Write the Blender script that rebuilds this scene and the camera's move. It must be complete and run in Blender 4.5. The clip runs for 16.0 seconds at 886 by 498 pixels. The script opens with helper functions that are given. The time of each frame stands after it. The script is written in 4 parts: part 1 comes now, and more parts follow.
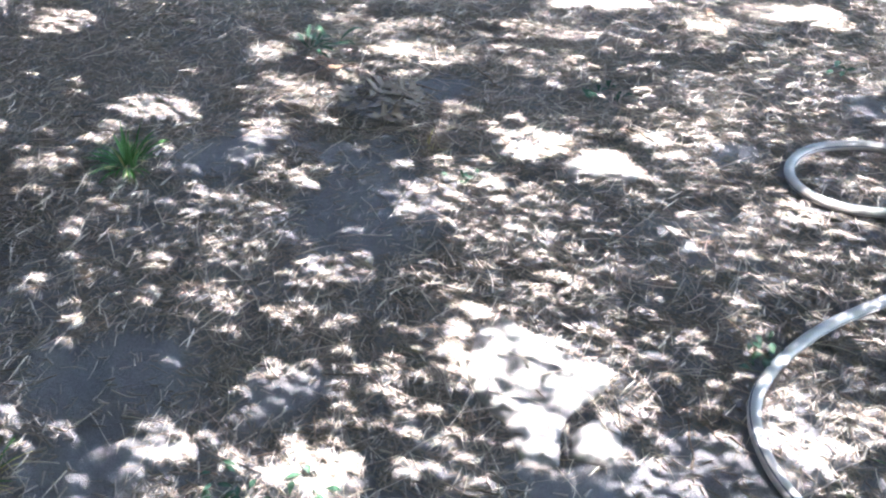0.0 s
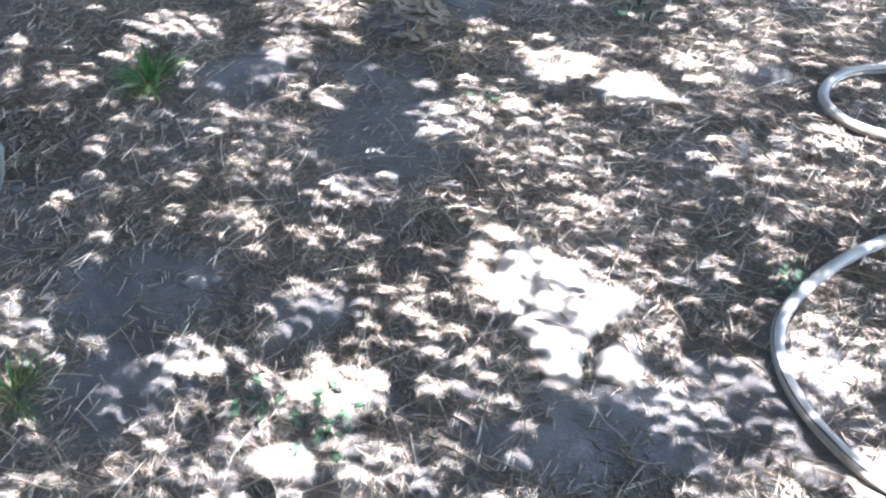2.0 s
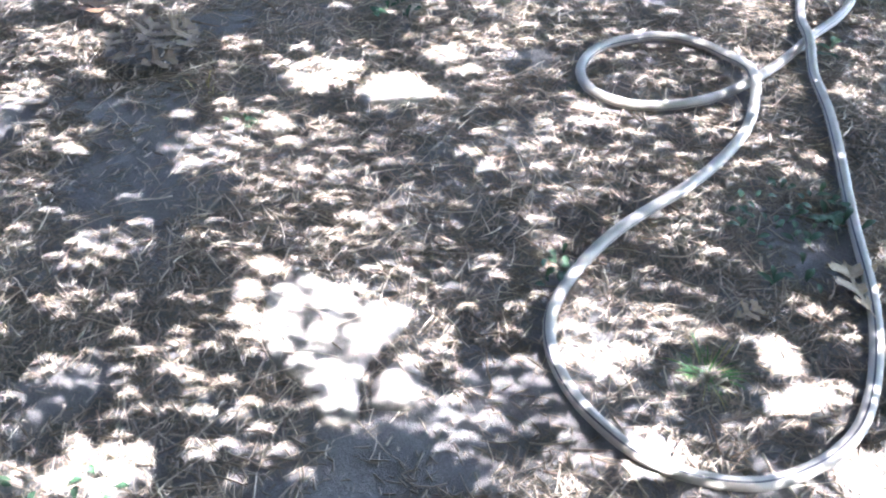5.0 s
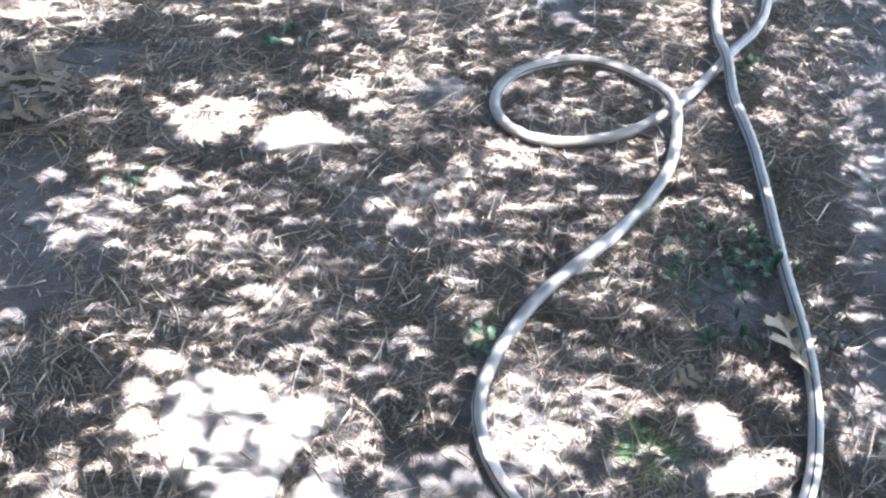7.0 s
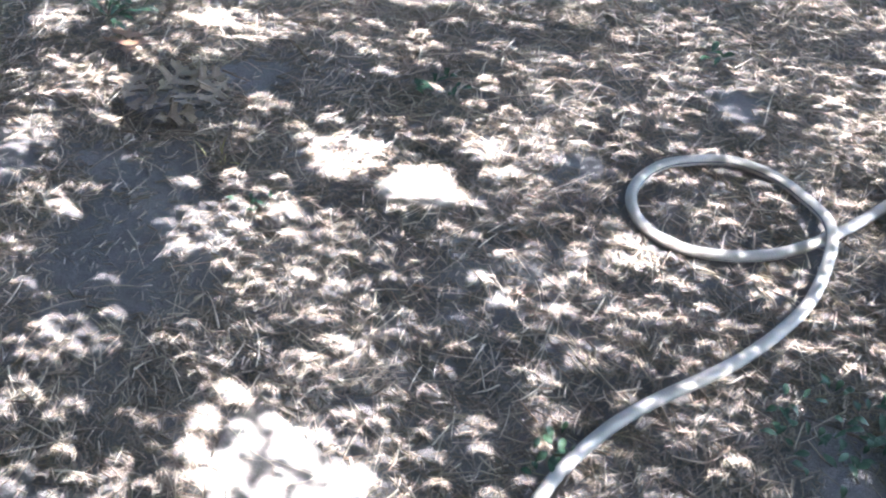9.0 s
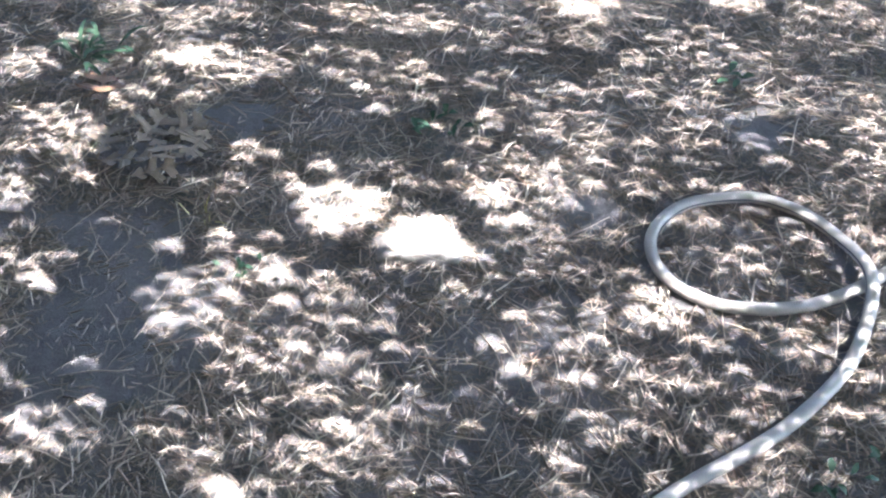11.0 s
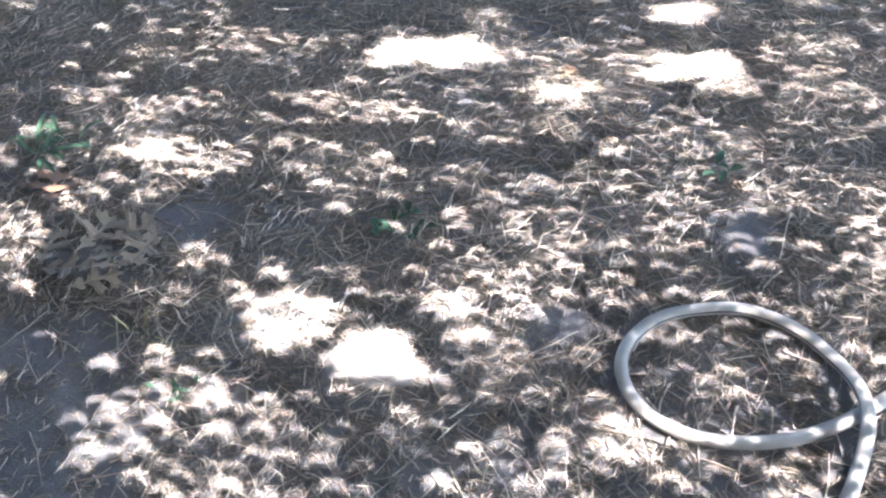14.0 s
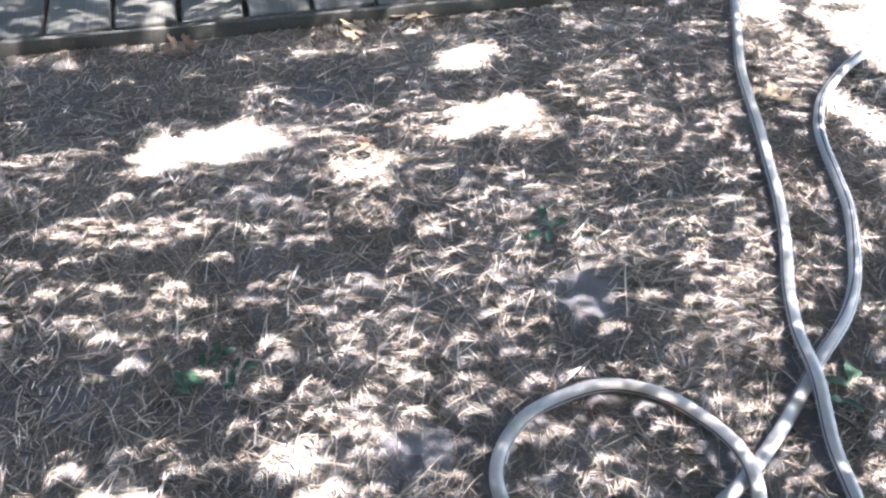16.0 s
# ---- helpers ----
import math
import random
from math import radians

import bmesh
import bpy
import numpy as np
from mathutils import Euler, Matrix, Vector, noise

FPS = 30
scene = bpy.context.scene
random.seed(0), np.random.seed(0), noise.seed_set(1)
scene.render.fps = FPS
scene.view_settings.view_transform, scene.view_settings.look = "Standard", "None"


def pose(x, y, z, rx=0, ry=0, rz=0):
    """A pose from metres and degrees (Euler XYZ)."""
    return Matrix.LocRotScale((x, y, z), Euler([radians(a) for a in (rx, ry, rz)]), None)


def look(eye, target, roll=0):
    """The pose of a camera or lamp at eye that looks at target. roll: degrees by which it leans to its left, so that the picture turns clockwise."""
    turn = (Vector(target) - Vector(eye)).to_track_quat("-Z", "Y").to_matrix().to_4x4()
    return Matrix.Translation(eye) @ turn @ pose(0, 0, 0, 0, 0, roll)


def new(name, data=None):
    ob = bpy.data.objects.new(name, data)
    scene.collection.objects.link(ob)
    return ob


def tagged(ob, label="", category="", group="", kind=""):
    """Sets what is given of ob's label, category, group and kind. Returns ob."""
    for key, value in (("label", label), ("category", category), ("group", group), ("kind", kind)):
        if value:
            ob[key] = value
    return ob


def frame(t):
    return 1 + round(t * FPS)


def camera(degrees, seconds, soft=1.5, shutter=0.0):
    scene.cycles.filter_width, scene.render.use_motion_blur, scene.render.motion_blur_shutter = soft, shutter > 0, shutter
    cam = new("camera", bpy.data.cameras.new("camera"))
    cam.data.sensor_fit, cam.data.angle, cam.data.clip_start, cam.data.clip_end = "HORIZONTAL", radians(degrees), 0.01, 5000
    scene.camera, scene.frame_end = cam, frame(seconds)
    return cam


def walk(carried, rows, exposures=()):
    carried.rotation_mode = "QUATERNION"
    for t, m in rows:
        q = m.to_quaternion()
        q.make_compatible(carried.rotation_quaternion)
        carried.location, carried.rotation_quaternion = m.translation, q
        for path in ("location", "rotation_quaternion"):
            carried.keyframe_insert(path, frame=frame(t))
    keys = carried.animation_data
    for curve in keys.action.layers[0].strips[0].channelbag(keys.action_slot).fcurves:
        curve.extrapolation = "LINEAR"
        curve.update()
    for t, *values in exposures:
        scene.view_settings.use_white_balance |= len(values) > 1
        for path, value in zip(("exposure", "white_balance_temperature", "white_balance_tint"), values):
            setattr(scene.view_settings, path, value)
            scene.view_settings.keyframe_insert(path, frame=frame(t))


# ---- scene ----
cam = camera(58.0, 16.0, soft=2.2)
PATH = [
    (0, (0.004, 0.049, 1.206), (0.002, 1.533, -0.135), -0.0),
    (0.5, (-0.01, 0.046, 1.19), (-0.046, 1.496, -0.187), 0.0),
    (1, (-0.022, 0.045, 1.192), (-0.072, 1.426, -0.254), 0.6),
    (1.5, (-0.028, 0.045, 1.195), (-0.099, 1.4, -0.275), -0.5),
    (2, (-0.01, 0.047, 1.196), (-0.055, 1.4, -0.276), -0.6),
    (2.5, (0.017, 0.053, 1.191), (0.016, 1.41, -0.278), -0.7),
    (3, (0.045, 0.066, 1.195), (0.09, 1.4, -0.295), -1.2),
    (3.5, (0.074, 0.085, 1.205), (0.193, 1.4, -0.297), -0.9),
    (4, (0.12, 0.101, 1.205), (0.284, 1.412, -0.296), -0.9),
    (4.5, (0.172, 0.117, 1.203), (0.39, 1.427, -0.292), -1.2),
    (5, (0.202, 0.131, 1.206), (0.472, 1.424, -0.296), 0.3),
    (5.2, (0.212, 0.14, 1.203), (0.5, 1.42, -0.306), -0.1),
    (7.3, (0.294, 0.395, 1.253), (0.752, 1.562, -0.304), 4.5),
    (7.5, (0.331, 0.406, 1.266), (0.739, 1.617, -0.273), 3.9),
    (8, (0.395, 0.423, 1.28), (0.712, 1.663, -0.258), 3.9),
    (8.5, (0.417, 0.442, 1.279), (0.595, 1.713, -0.255), 3.0),
    (9, (0.387, 0.483, 1.273), (0.468, 1.746, -0.276), 3.0),
    (9.2, (0.37, 0.512, 1.275), (0.452, 1.771, -0.277), 3.4),
    (11.3, (0.411, 0.709, 1.256), (0.457, 1.945, -0.316), -0.7),
    (11.5, (0.432, 0.729, 1.253), (0.463, 1.983, -0.305), -1.4),
    (12, (0.455, 0.766, 1.253), (0.463, 2.026, -0.301), -0.9),
    (12.5, (0.48, 0.792, 1.26), (0.474, 2.085, -0.265), -0.5),
    (13, (0.497, 0.82, 1.269), (0.467, 2.134, -0.238), -1.2),
    (13.5, (0.52, 0.843, 1.265), (0.463, 2.159, -0.24), -2.1),
    (14, (0.558, 0.867, 1.261), (0.545, 2.179, -0.248), -2.6),
    (14.5, (0.567, 0.951, 1.26), (0.75, 2.241, -0.257), -0.3),
    (14.9, (0.559, 1.03, 1.26), (0.844, 2.313, -0.247), -0.4),
    (15, (0.577, 1.047, 1.262), (0.883, 2.33, -0.241), -0.1),
    (15.5, (0.579, 1.116, 1.265), (0.973, 2.37, -0.242), -1.7),
    (16, (0.595, 1.15, 1.245), (1.027, 2.395, -0.26), 0.1),
]
walk(cam, [(t, look(eye, target, roll)) for t, eye, target, roll in PATH], [(0, 6.57, 6080, 13), (1, 6.57, 6080, 13), (3, 6.69, 6090, 13.5), (4.9, 6.66, 6140, 14), (8, 6.47, 6195, 13.5), (9, 6.43, 6195, 13.5), (12.5, 6.37, 6240, 14), (14, 6.45, 6285, 14.5), (16, 6.40, 6345, 15.5)])

SKY_STRENGTH = 0.0355
STRAWS, STALKS, CRUMBS = 42000, 7500, 90000
HOLE, APART, THIN_APART, WIDE_APART = 0.0031, 0.041, 0.036, 0.036
CROWN_LOW, OUTER_LEAVES = 3.5, 30000
ECLIPSE, MOON_AWAY = (0.0003, 0.0030), 3000

# ---------------------------------------------------------------- light
SUN = Vector((0.41, -0.26, 0.87)).normalized()
KX, KY = SUN.x / SUN.z, SUN.y / SUN.z          # how far a shadow shifts for each metre of height

world = bpy.data.worlds.new("sky")
scene.world = world
world.use_nodes = True
wn = world.node_tree.nodes
sky = wn.new("ShaderNodeTexSky")
sky.sky_type, sky.sun_disc = "NISHITA", False
sky.sun_elevation = math.asin(SUN.z)
sky.sun_rotation = math.atan2(SUN.x, SUN.y)
world.node_tree.links.new(sky.outputs[0], wn["Background"].inputs[0])
wn["Background"].inputs[1].default_value = SKY_STRENGTH

sun = new("sun", bpy.data.lights.new("sun", "SUN"))
sun.data.energy, sun.data.angle, sun.data.color = 4.35, radians(0.53), (1.0, 0.955, 0.92)
sun.matrix_world = look(SUN * 50, (0, 0, 0))


# ---------------------------------------------------------------- helpers
rng = np.random.default_rng(7)


def value_noise(x, y, cell, seed):
    """Smooth noise in -1..1 on arrays of places."""
    table = np.random.default_rng(seed).uniform(-1, 1, (64, 64))
    u, v = np.asarray(x) / cell + 500, np.asarray(y) / cell + 500
    i, j = np.floor(u).astype(int), np.floor(v).astype(int)
    a, b = u - i, v - j
    a, b = a * a * (3 - 2 * a), b * b * (3 - 2 * b)
    at = lambda p, q: table[p % 64, q % 64]
    return (at(i, j) * (1 - a) + at(i + 1, j) * a) * (1 - b) + (at(i, j + 1) * (1 - a) + at(i + 1, j + 1) * a) * b


def ground_height(x, y):
    near = np.exp(-(np.maximum(np.hypot(np.asarray(x) - 0.5, np.asarray(y) - 1.7) - 4, 0) / 4) ** 2)
    h = 0.009 * value_noise(x, y, 0.33, 1) + 0.005 * value_noise(x, y, 0.11, 2) + 0.0025 * value_noise(x, y, 0.04, 3)
    # the ground is trodden flat round the sunken stones
    for cx, cy, reach in ((0.17, 1.0, 0.22), (0.28, 0.87, 0.12), (0.41, 1.71, 0.17)):
        w = np.exp(-(np.hypot(np.asarray(x) - cx, np.asarray(y) - cy) / reach) ** 4)
        h = h * (1 - w) + (0.3 * h + 0.002) * w
    return near * h


def mesh_of(name, verts, faces, mats, smooth=False, index=None):
    me = bpy.data.meshes.new(name)
    me.from_pydata([tuple(v) for v in verts], [], [tuple(f) for f in faces])
    for m in mats:
        me.materials.append(m)
    if smooth:
        me.polygons.foreach_set("use_smooth", [True] * len(me.polygons))
    if index is not None:
        me.polygons.foreach_set("material_index", index)
    me.update()
    return me


def part(name, me, parent=None, label="", m=None):
    ob = new(name, me)
    if m is not None:
        ob.matrix_basis = m
    if parent is not None:
        ob.parent = parent
    return tagged(ob, label)


def from_bm(name, bm, *mats, smooth=False):
    me = bpy.data.meshes.new(name)
    bm.normal_update()
    bm.to_mesh(me)
    bm.free()
    for m in mats:
        me.materials.append(m)
    if smooth:
        me.polygons.foreach_set("use_smooth", [True] * len(me.polygons))
    return me


def box_bm(size, centre=(0, 0, 0), bevel=0.0, wobble=0.0, cuts=0):
    bm = bmesh.new()
    bmesh.ops.create_cube(bm, size=1)
    bmesh.ops.transform(bm, matrix=Matrix.Translation(centre) @ Matrix.Diagonal((*size, 1)), verts=bm.verts)
    if bevel:
        bmesh.ops.bevel(bm, geom=bm.edges[:], offset=bevel, segments=2, affect="EDGES", profile=0.6)
    if cuts:
        bmesh.ops.subdivide_edges(bm, edges=[e for e in bm.edges if e.calc_length() > max(size) * 0.5], cuts=cuts)
    if wobble:
        for v in bm.verts:
            v.co += Vector([wobble * noise.noise(v.co * 9 + Vector((k * 7, 3, 1))) for k in range(3)])
    return bm


def tapered(path, radii, sides=10, wobble=0.0):
    """A closed tube along a path of points."""
    pts = [Vector(p) for p in path]
    verts, faces = [], []
    up = Vector((0.3, 0.2, 1)).normalized()
    for i, p in enumerate(pts):
        t = (pts[min(i + 1, len(pts) - 1)] - pts[max(i - 1, 0)]).normalized()
        u = t.cross(up).normalized() if abs(t.dot(up)) < 0.98 else t.cross(Vector((1, 0, 0))).normalized()
        v = t.cross(u)
        for k in range(sides):
            a = 2 * math.pi * k / sides
            rad = radii[i] * (1 + wobble * noise.noise(p * 4 + Vector((math.cos(a), math.sin(a), 0))))
            verts.append(p + (u * math.cos(a) + v * math.sin(a)) * rad)
    for i in range(len(pts) - 1):
        for k in range(sides):
            j = (k + 1) % sides
            faces.append((i * sides + k, i * sides + j, (i + 1) * sides + j, (i + 1) * sides + k))
    faces.append(tuple(range(sides))[::-1])
    faces.append(tuple((len(pts) - 1) * sides + k for k in range(sides)))
    return verts, faces


# ---------------------------------------------------------------- materials
def material(name, rough=0.7, metal=0.0, spec=0.3):
    m = bpy.data.materials.new(name)
    m.use_nodes = True
    b = m.node_tree.nodes["Principled BSDF"]
    b.inputs["Roughness"].default_value = rough
    b.inputs["Metallic"].default_value = metal
    b.inputs["Specular IOR Level"].default_value = spec
    return m, m.node_tree.nodes, m.node_tree.links, b


def ramp(nodes, stops):
    r = nodes.new("ShaderNodeValToRGB")
    while len(r.color_ramp.elements) < len(stops):
        r.color_ramp.elements.new(0.5)
    for e, (at, col) in zip(r.color_ramp.elements, stops):
        e.position, e.color = at, (*col, 1)
    return r


def noise_node(nodes, links, scale, detail=4, rough=0.6, coord=None, distort=0.0):
    n = nodes.new("ShaderNodeTexNoise")
    n.inputs["Scale"].default_value, n.inputs["Detail"].default_value = scale, detail
    n.inputs["Roughness"].default_value, n.inputs["Distortion"].default_value = rough, distort
    if coord is None:
        coord = nodes.new("ShaderNodeNewGeometry").outputs["Position"]
    links.new(coord, n.inputs["Vector"])
    return n


def mix(nodes, links, a, b, fac, mode="MIX"):
    m = nodes.new("ShaderNodeMix")
    m.data_type, m.blend_type = "RGBA", mode
    for socket, v in ((m.inputs[6], a), (m.inputs[7], b), (m.inputs[0], fac)):
        if isinstance(v, bpy.types.NodeSocket):
            links.new(v, socket)
        else:
            socket.default_value = (*v, 1) if isinstance(v, tuple) else v
    return m.outputs[2]


def bump(nodes, links, b, height, strength, distance):
    n = nodes.new("ShaderNodeBump")
    n.inputs["Strength"].default_value, n.inputs["Distance"].default_value = strength, distance
    links.new(height, n.inputs["Height"])
    links.new(n.outputs[0], b.inputs["Normal"])


def soil_material():
    m, n, l, b = material("soil", 0.95, 0, 0.1)
    big = noise_node(n, l, 3.0, 3)
    mid = noise_node(n, l, 38, 6, 0.7)
    fine = noise_node(n, l, 240, 4, 0.7)
    c1 = ramp(n, [(0.3, (0.092, 0.087, 0.087)), (0.7, (0.166, 0.157, 0.156))])
    l.new(mid.outputs[0], c1.inputs[0])
    c2 = ramp(n, [(0.35, (0.115, 0.112, 0.117)), (0.65, (0.202, 0.195, 0.197))])
    l.new(fine.outputs[0], c2.inputs[0])
    c3 = mix(n, l, c1.outputs[0], c2.outputs[0], big.outputs[0])
    l.new(c3, b.inputs["Base Color"])
    add = n.new("ShaderNodeMath")
    add.operation = "ADD"
    l.new(mid.outputs[0], add.inputs[0])
    l.new(fine.outputs[0], add.inputs[1])
    bump(n, l, b, add.outputs[0], 0.8, 0.008)
    return m


def straw_material(name, stops, rough=0.55):
    m, n, l, b = material(name, rough, 0, 0.35)
    g = n.new("ShaderNodeNewGeometry")
    r = ramp(n, stops)
    l.new(g.outputs["Random Per Island"], r.inputs[0])
    spots = noise_node(n, l, 160, 3)
    k = ramp(n, [(0.45, (0, 0, 0)), (0.75, (0.7, 0.7, 0.7))])
    l.new(spots.outputs[0], k.inputs[0])
    c = mix(n, l, r.outputs[0], (0.19, 0.163, 0.142), k.outputs[0])
    l.new(c, b.inputs["Base Color"])
    return m


def leaf_material(name, low, high, rough=0.5):
    m, n, l, b = material(name, rough, 0, 0.35)
    g = n.new("ShaderNodeNewGeometry")
    r = ramp(n, [(0.0, low), (1.0, high)])
    l.new(g.outputs["Random Per Island"], r.inputs[0])
    v = noise_node(n, l, 120, 4)
    k = ramp(n, [(0.35, (0.75, 0.75, 0.75)), (0.7, (1.1, 1.1, 1.1))])
    l.new(v.outputs[0], k.inputs[0])
    l.new(mix(n, l, r.outputs[0], k.outputs[0], 1.0, "MULTIPLY"), b.inputs["Base Color"])
    bump(n, l, b, v.outputs[0], 0.25, 0.001)
    return m


def stone_material():
    m, n, l, b = material("pale_stone", 0.85, 0, 0.25)
    a = noise_node(n, l, 14, 6, 0.65)
    f = noise_node(n, l, 180, 4, 0.7)
    c = ramp(n, [(0.3, (0.13, 0.119, 0.11)), (0.55, (0.195, 0.18, 0.168)), (0.75, (0.25, 0.233, 0.218))])
    l.new(a.outputs[0], c.inputs[0])
    k = ramp(n, [(0.3, (0.7, 0.68, 0.66)), (0.6, (1, 1, 1))])
    l.new(f.outputs[0], k.inputs[0])
    l.new(mix(n, l, c.outputs[0], k.outputs[0], 0.6, "MULTIPLY"), b.inputs["Base Color"])
    add = n.new("ShaderNodeMath")
    add.operation = "ADD"
    l.new(a.outputs[0], add.inputs[0])
    l.new(f.outputs[0], add.inputs[1])
    bump(n, l, b, add.outputs[0], 0.6, 0.004)
    return m


def vinyl_material(name, col, dirt, rough):
    m, n, l, b = material(name, rough, 0, 0.45)
    a = noise_node(n, l, 22, 5, 0.65)
    k = ramp(n, [(0.45, (0, 0, 0)), (0.8, (0.75, 0.75, 0.75))])
    l.new(a.outputs[0], k.inputs[0])
    l.new(mix(n, l, col, dirt, k.outputs[0]), b.inputs["Base Color"])
    f = noise_node(n, l, 300, 3)
    bump(n, l, b, f.outputs[0], 0.15, 0.0006)
    return m


def board_material():
    m, n, l, b = material("weathered_board", 0.85, 0, 0.2)
    tex = n.new("ShaderNodeTexCoord")
    mp = n.new("ShaderNodeMapping")
    mp.inputs["Scale"].default_value = (40, 2.2, 40)
    l.new(tex.outputs["Object"], mp.inputs["Vector"])
    info = n.new("ShaderNodeObjectInfo")
    g = noise_node(n, l, 3, 6, 0.65, mp.outputs[0], 0.8)
    c = ramp(n, [(0.3, (0.054, 0.054, 0.048)), (0.55, (0.08, 0.079, 0.071)), (0.75, (0.11, 0.107, 0.096))])
    l.new(g.outputs[0], c.inputs[0])
    t = ramp(n, [(0, (0.82, 0.82, 0.82)), (1, (1.1, 1.1, 1.1))])
    l.new(info.outputs["Random"], t.inputs[0])
    l.new(mix(n, l, c.outputs[0], t.outputs[0], 1.0, "MULTIPLY"), b.inputs["Base Color"])
    bump(n, l, b, g.outputs[0], 0.5, 0.002)
    return m


def bark_material(name, low, high, scale):
    m, n, l, b = material(name, 0.9, 0, 0.2)
    a = noise_node(n, l, scale, 6, 0.7, None, 0.6)
    c = ramp(n, [(0.3, low), (0.7, high)])
    l.new(a.outputs[0], c.inputs[0])
    l.new(c.outputs[0], b.inputs["Base Color"])
    bump(n, l, b, a.outputs[0], 0.8, 0.01)
    return m


SOIL = soil_material()
STRAW = straw_material("dry_straw", [(0.0, (0.095, 0.078, 0.063)), (0.35, (0.185, 0.153, 0.124)), (0.7, (0.31, 0.259, 0.21)), (0.93, (0.52, 0.445, 0.37)), (1.0, (0.36, 0.24, 0.178))])
STALK = straw_material("pale_stalk", [(0.0, (0.15, 0.122, 0.097)), (0.4, (0.24, 0.2, 0.16)), (0.7, (0.39, 0.33, 0.265)), (0.9, (0.58, 0.5, 0.41)), (1.0, (0.36, 0.24, 0.175))])
CRUMB = straw_material("broken_straw", [(0.0, (0.13, 0.108, 0.091)), (0.5, (0.21, 0.176, 0.148)), (1.0, (0.31, 0.263, 0.222))], 0.7)
GRASS = leaf_material("green_grass", (0.038, 0.12, 0.034), (0.09, 0.2, 0.058))
PALE_GRASS = leaf_material("yellow_grass", (0.26, 0.24, 0.09), (0.42, 0.36, 0.18))
WEED = leaf_material("weed_leaf", (0.017, 0.046, 0.026), (0.032, 0.074, 0.038), 0.65)
DEAD_LEAF = leaf_material("dead_leaf", (0.145, 0.112, 0.082), (0.225, 0.178, 0.132), 0.7)
TAN_LEAF = leaf_material("tan_leaf", (0.22, 0.165, 0.105), (0.31, 0.235, 0.155), 0.65)
RUST_LEAF = leaf_material("rust_leaf", (0.11, 0.066, 0.042), (0.18, 0.11, 0.068), 0.65)
CANOPY_LEAF = leaf_material("canopy_leaf", (0.04, 0.08, 0.02), (0.08, 0.13, 0.035))
STONE = stone_material()
HOSE = vinyl_material("hose_vinyl", (0.305, 0.283, 0.262), (0.2, 0.184, 0.166), 0.55)
STRIPE = vinyl_material("hose_stripe", (0.03, 0.032, 0.05), (0.07, 0.07, 0.08), 0.45)
PLASTIC = vinyl_material("chair_plastic", (0.12, 0.134, 0.136), (0.09, 0.1, 0.101), 0.65)
BOARD = board_material()
PLASTER = bark_material("wall_plaster", (0.20, 0.19, 0.175), (0.27, 0.255, 0.235), 6)
BARK = bark_material("bark", (0.07, 0.055, 0.045), (0.20, 0.165, 0.135), 12)
TWIG = bark_material("twig_bark", (0.10, 0.075, 0.06), (0.26, 0.20, 0.155), 60)
ROCK, *_ = material("moon_rock", 0.95, 0, 0.1)
ROCK.node_tree.nodes["Principled BSDF"].inputs["Base Color"].default_value = (0.12, 0.12, 0.12, 1)


# ---------------------------------------------------------------- ground
def spread(lo, hi, step, reach):
    """Even steps inside lo..hi, then ever longer ones out to reach."""
    out, d = [], step
    while not out or out[-1] < reach:
        d *= 1.35
        out.append((out[-1] if out else 0) + d)
    return np.concatenate([lo - np.array(out[::-1]), np.arange(lo, hi, step), hi + np.array(out)])


def build_ground():
    xs, ys = spread(-1.9, 3.0, 0.017, 400), spread(0.2, 3.9, 0.017, 400)
    X, Y = np.meshgrid(xs, ys)
    Z = ground_height(X, Y)
    w, h = len(xs), len(ys)
    verts = np.stack([X.ravel(), Y.ravel(), Z.ravel()], 1)
    i = np.arange(w * h).reshape(h, w)
    quads = np.stack([i[:-1, :-1].ravel(), i[:-1, 1:].ravel(), i[1:, 1:].ravel(), i[1:, :-1].ravel()], 1)
    me = bpy.data.meshes.new("ground")
    me.vertices.add(len(verts))
    me.vertices.foreach_set("co", verts.ravel())
    me.loops.add(quads.size)
    me.loops.foreach_set("vertex_index", quads.ravel())
    me.polygons.add(len(quads))
    me.polygons.foreach_set("loop_start", np.arange(0, quads.size, 4))
    me.polygons.foreach_set("use_smooth", np.ones(len(quads), bool))
    me.materials.append(SOIL)
    me.update(calc_edges=True)
    return tagged(new("ground", me), "dark bare soil under scattered dry straw", "ground", kind="structure")


build_ground()

# bare, smoother soil where little straw lies: x, y, radius, radius
BARE = [(-0.18, 1.96, 0.13, 0.09), (-0.19, 1.52, 0.24, 0.24), (-0.56, 1.76, 0.14, 0.13), (-0.66, 1.03, 0.24, 0.13), (0.16, 0.71, 0.16, 0.10),
        (1.14, 1.02, 0.13, 0.12), (1.18, 1.97, 0.08, 0.08), (0.45, 0.80, 0.10, 0.16), (0.01, 2.08, 0.12, 0.08), (0.76, 1.76, 0.08, 0.06), (0.28, 0.75, 0.24, 0.11), (0.55, 0.74, 0.06, 0.10), (-0.30, 0.98, 0.12, 0.08), (-0.22, 1.77, 0.20, 0.10), (-0.62, 0.84, 0.11, 0.14)]


def inside(x, y, spots, grow=1.0):
    """How deep each place lies in the nearest of the ellipses: 1 in a middle, 0 on a rim."""
    best = np.full(np.shape(x), -9.0)
    for cx, cy, rx, ry in spots:
        best = np.maximum(best, 1 - ((x - cx) / (rx * grow)) ** 2 - ((y - cy) / (ry * grow)) ** 2)
    return best


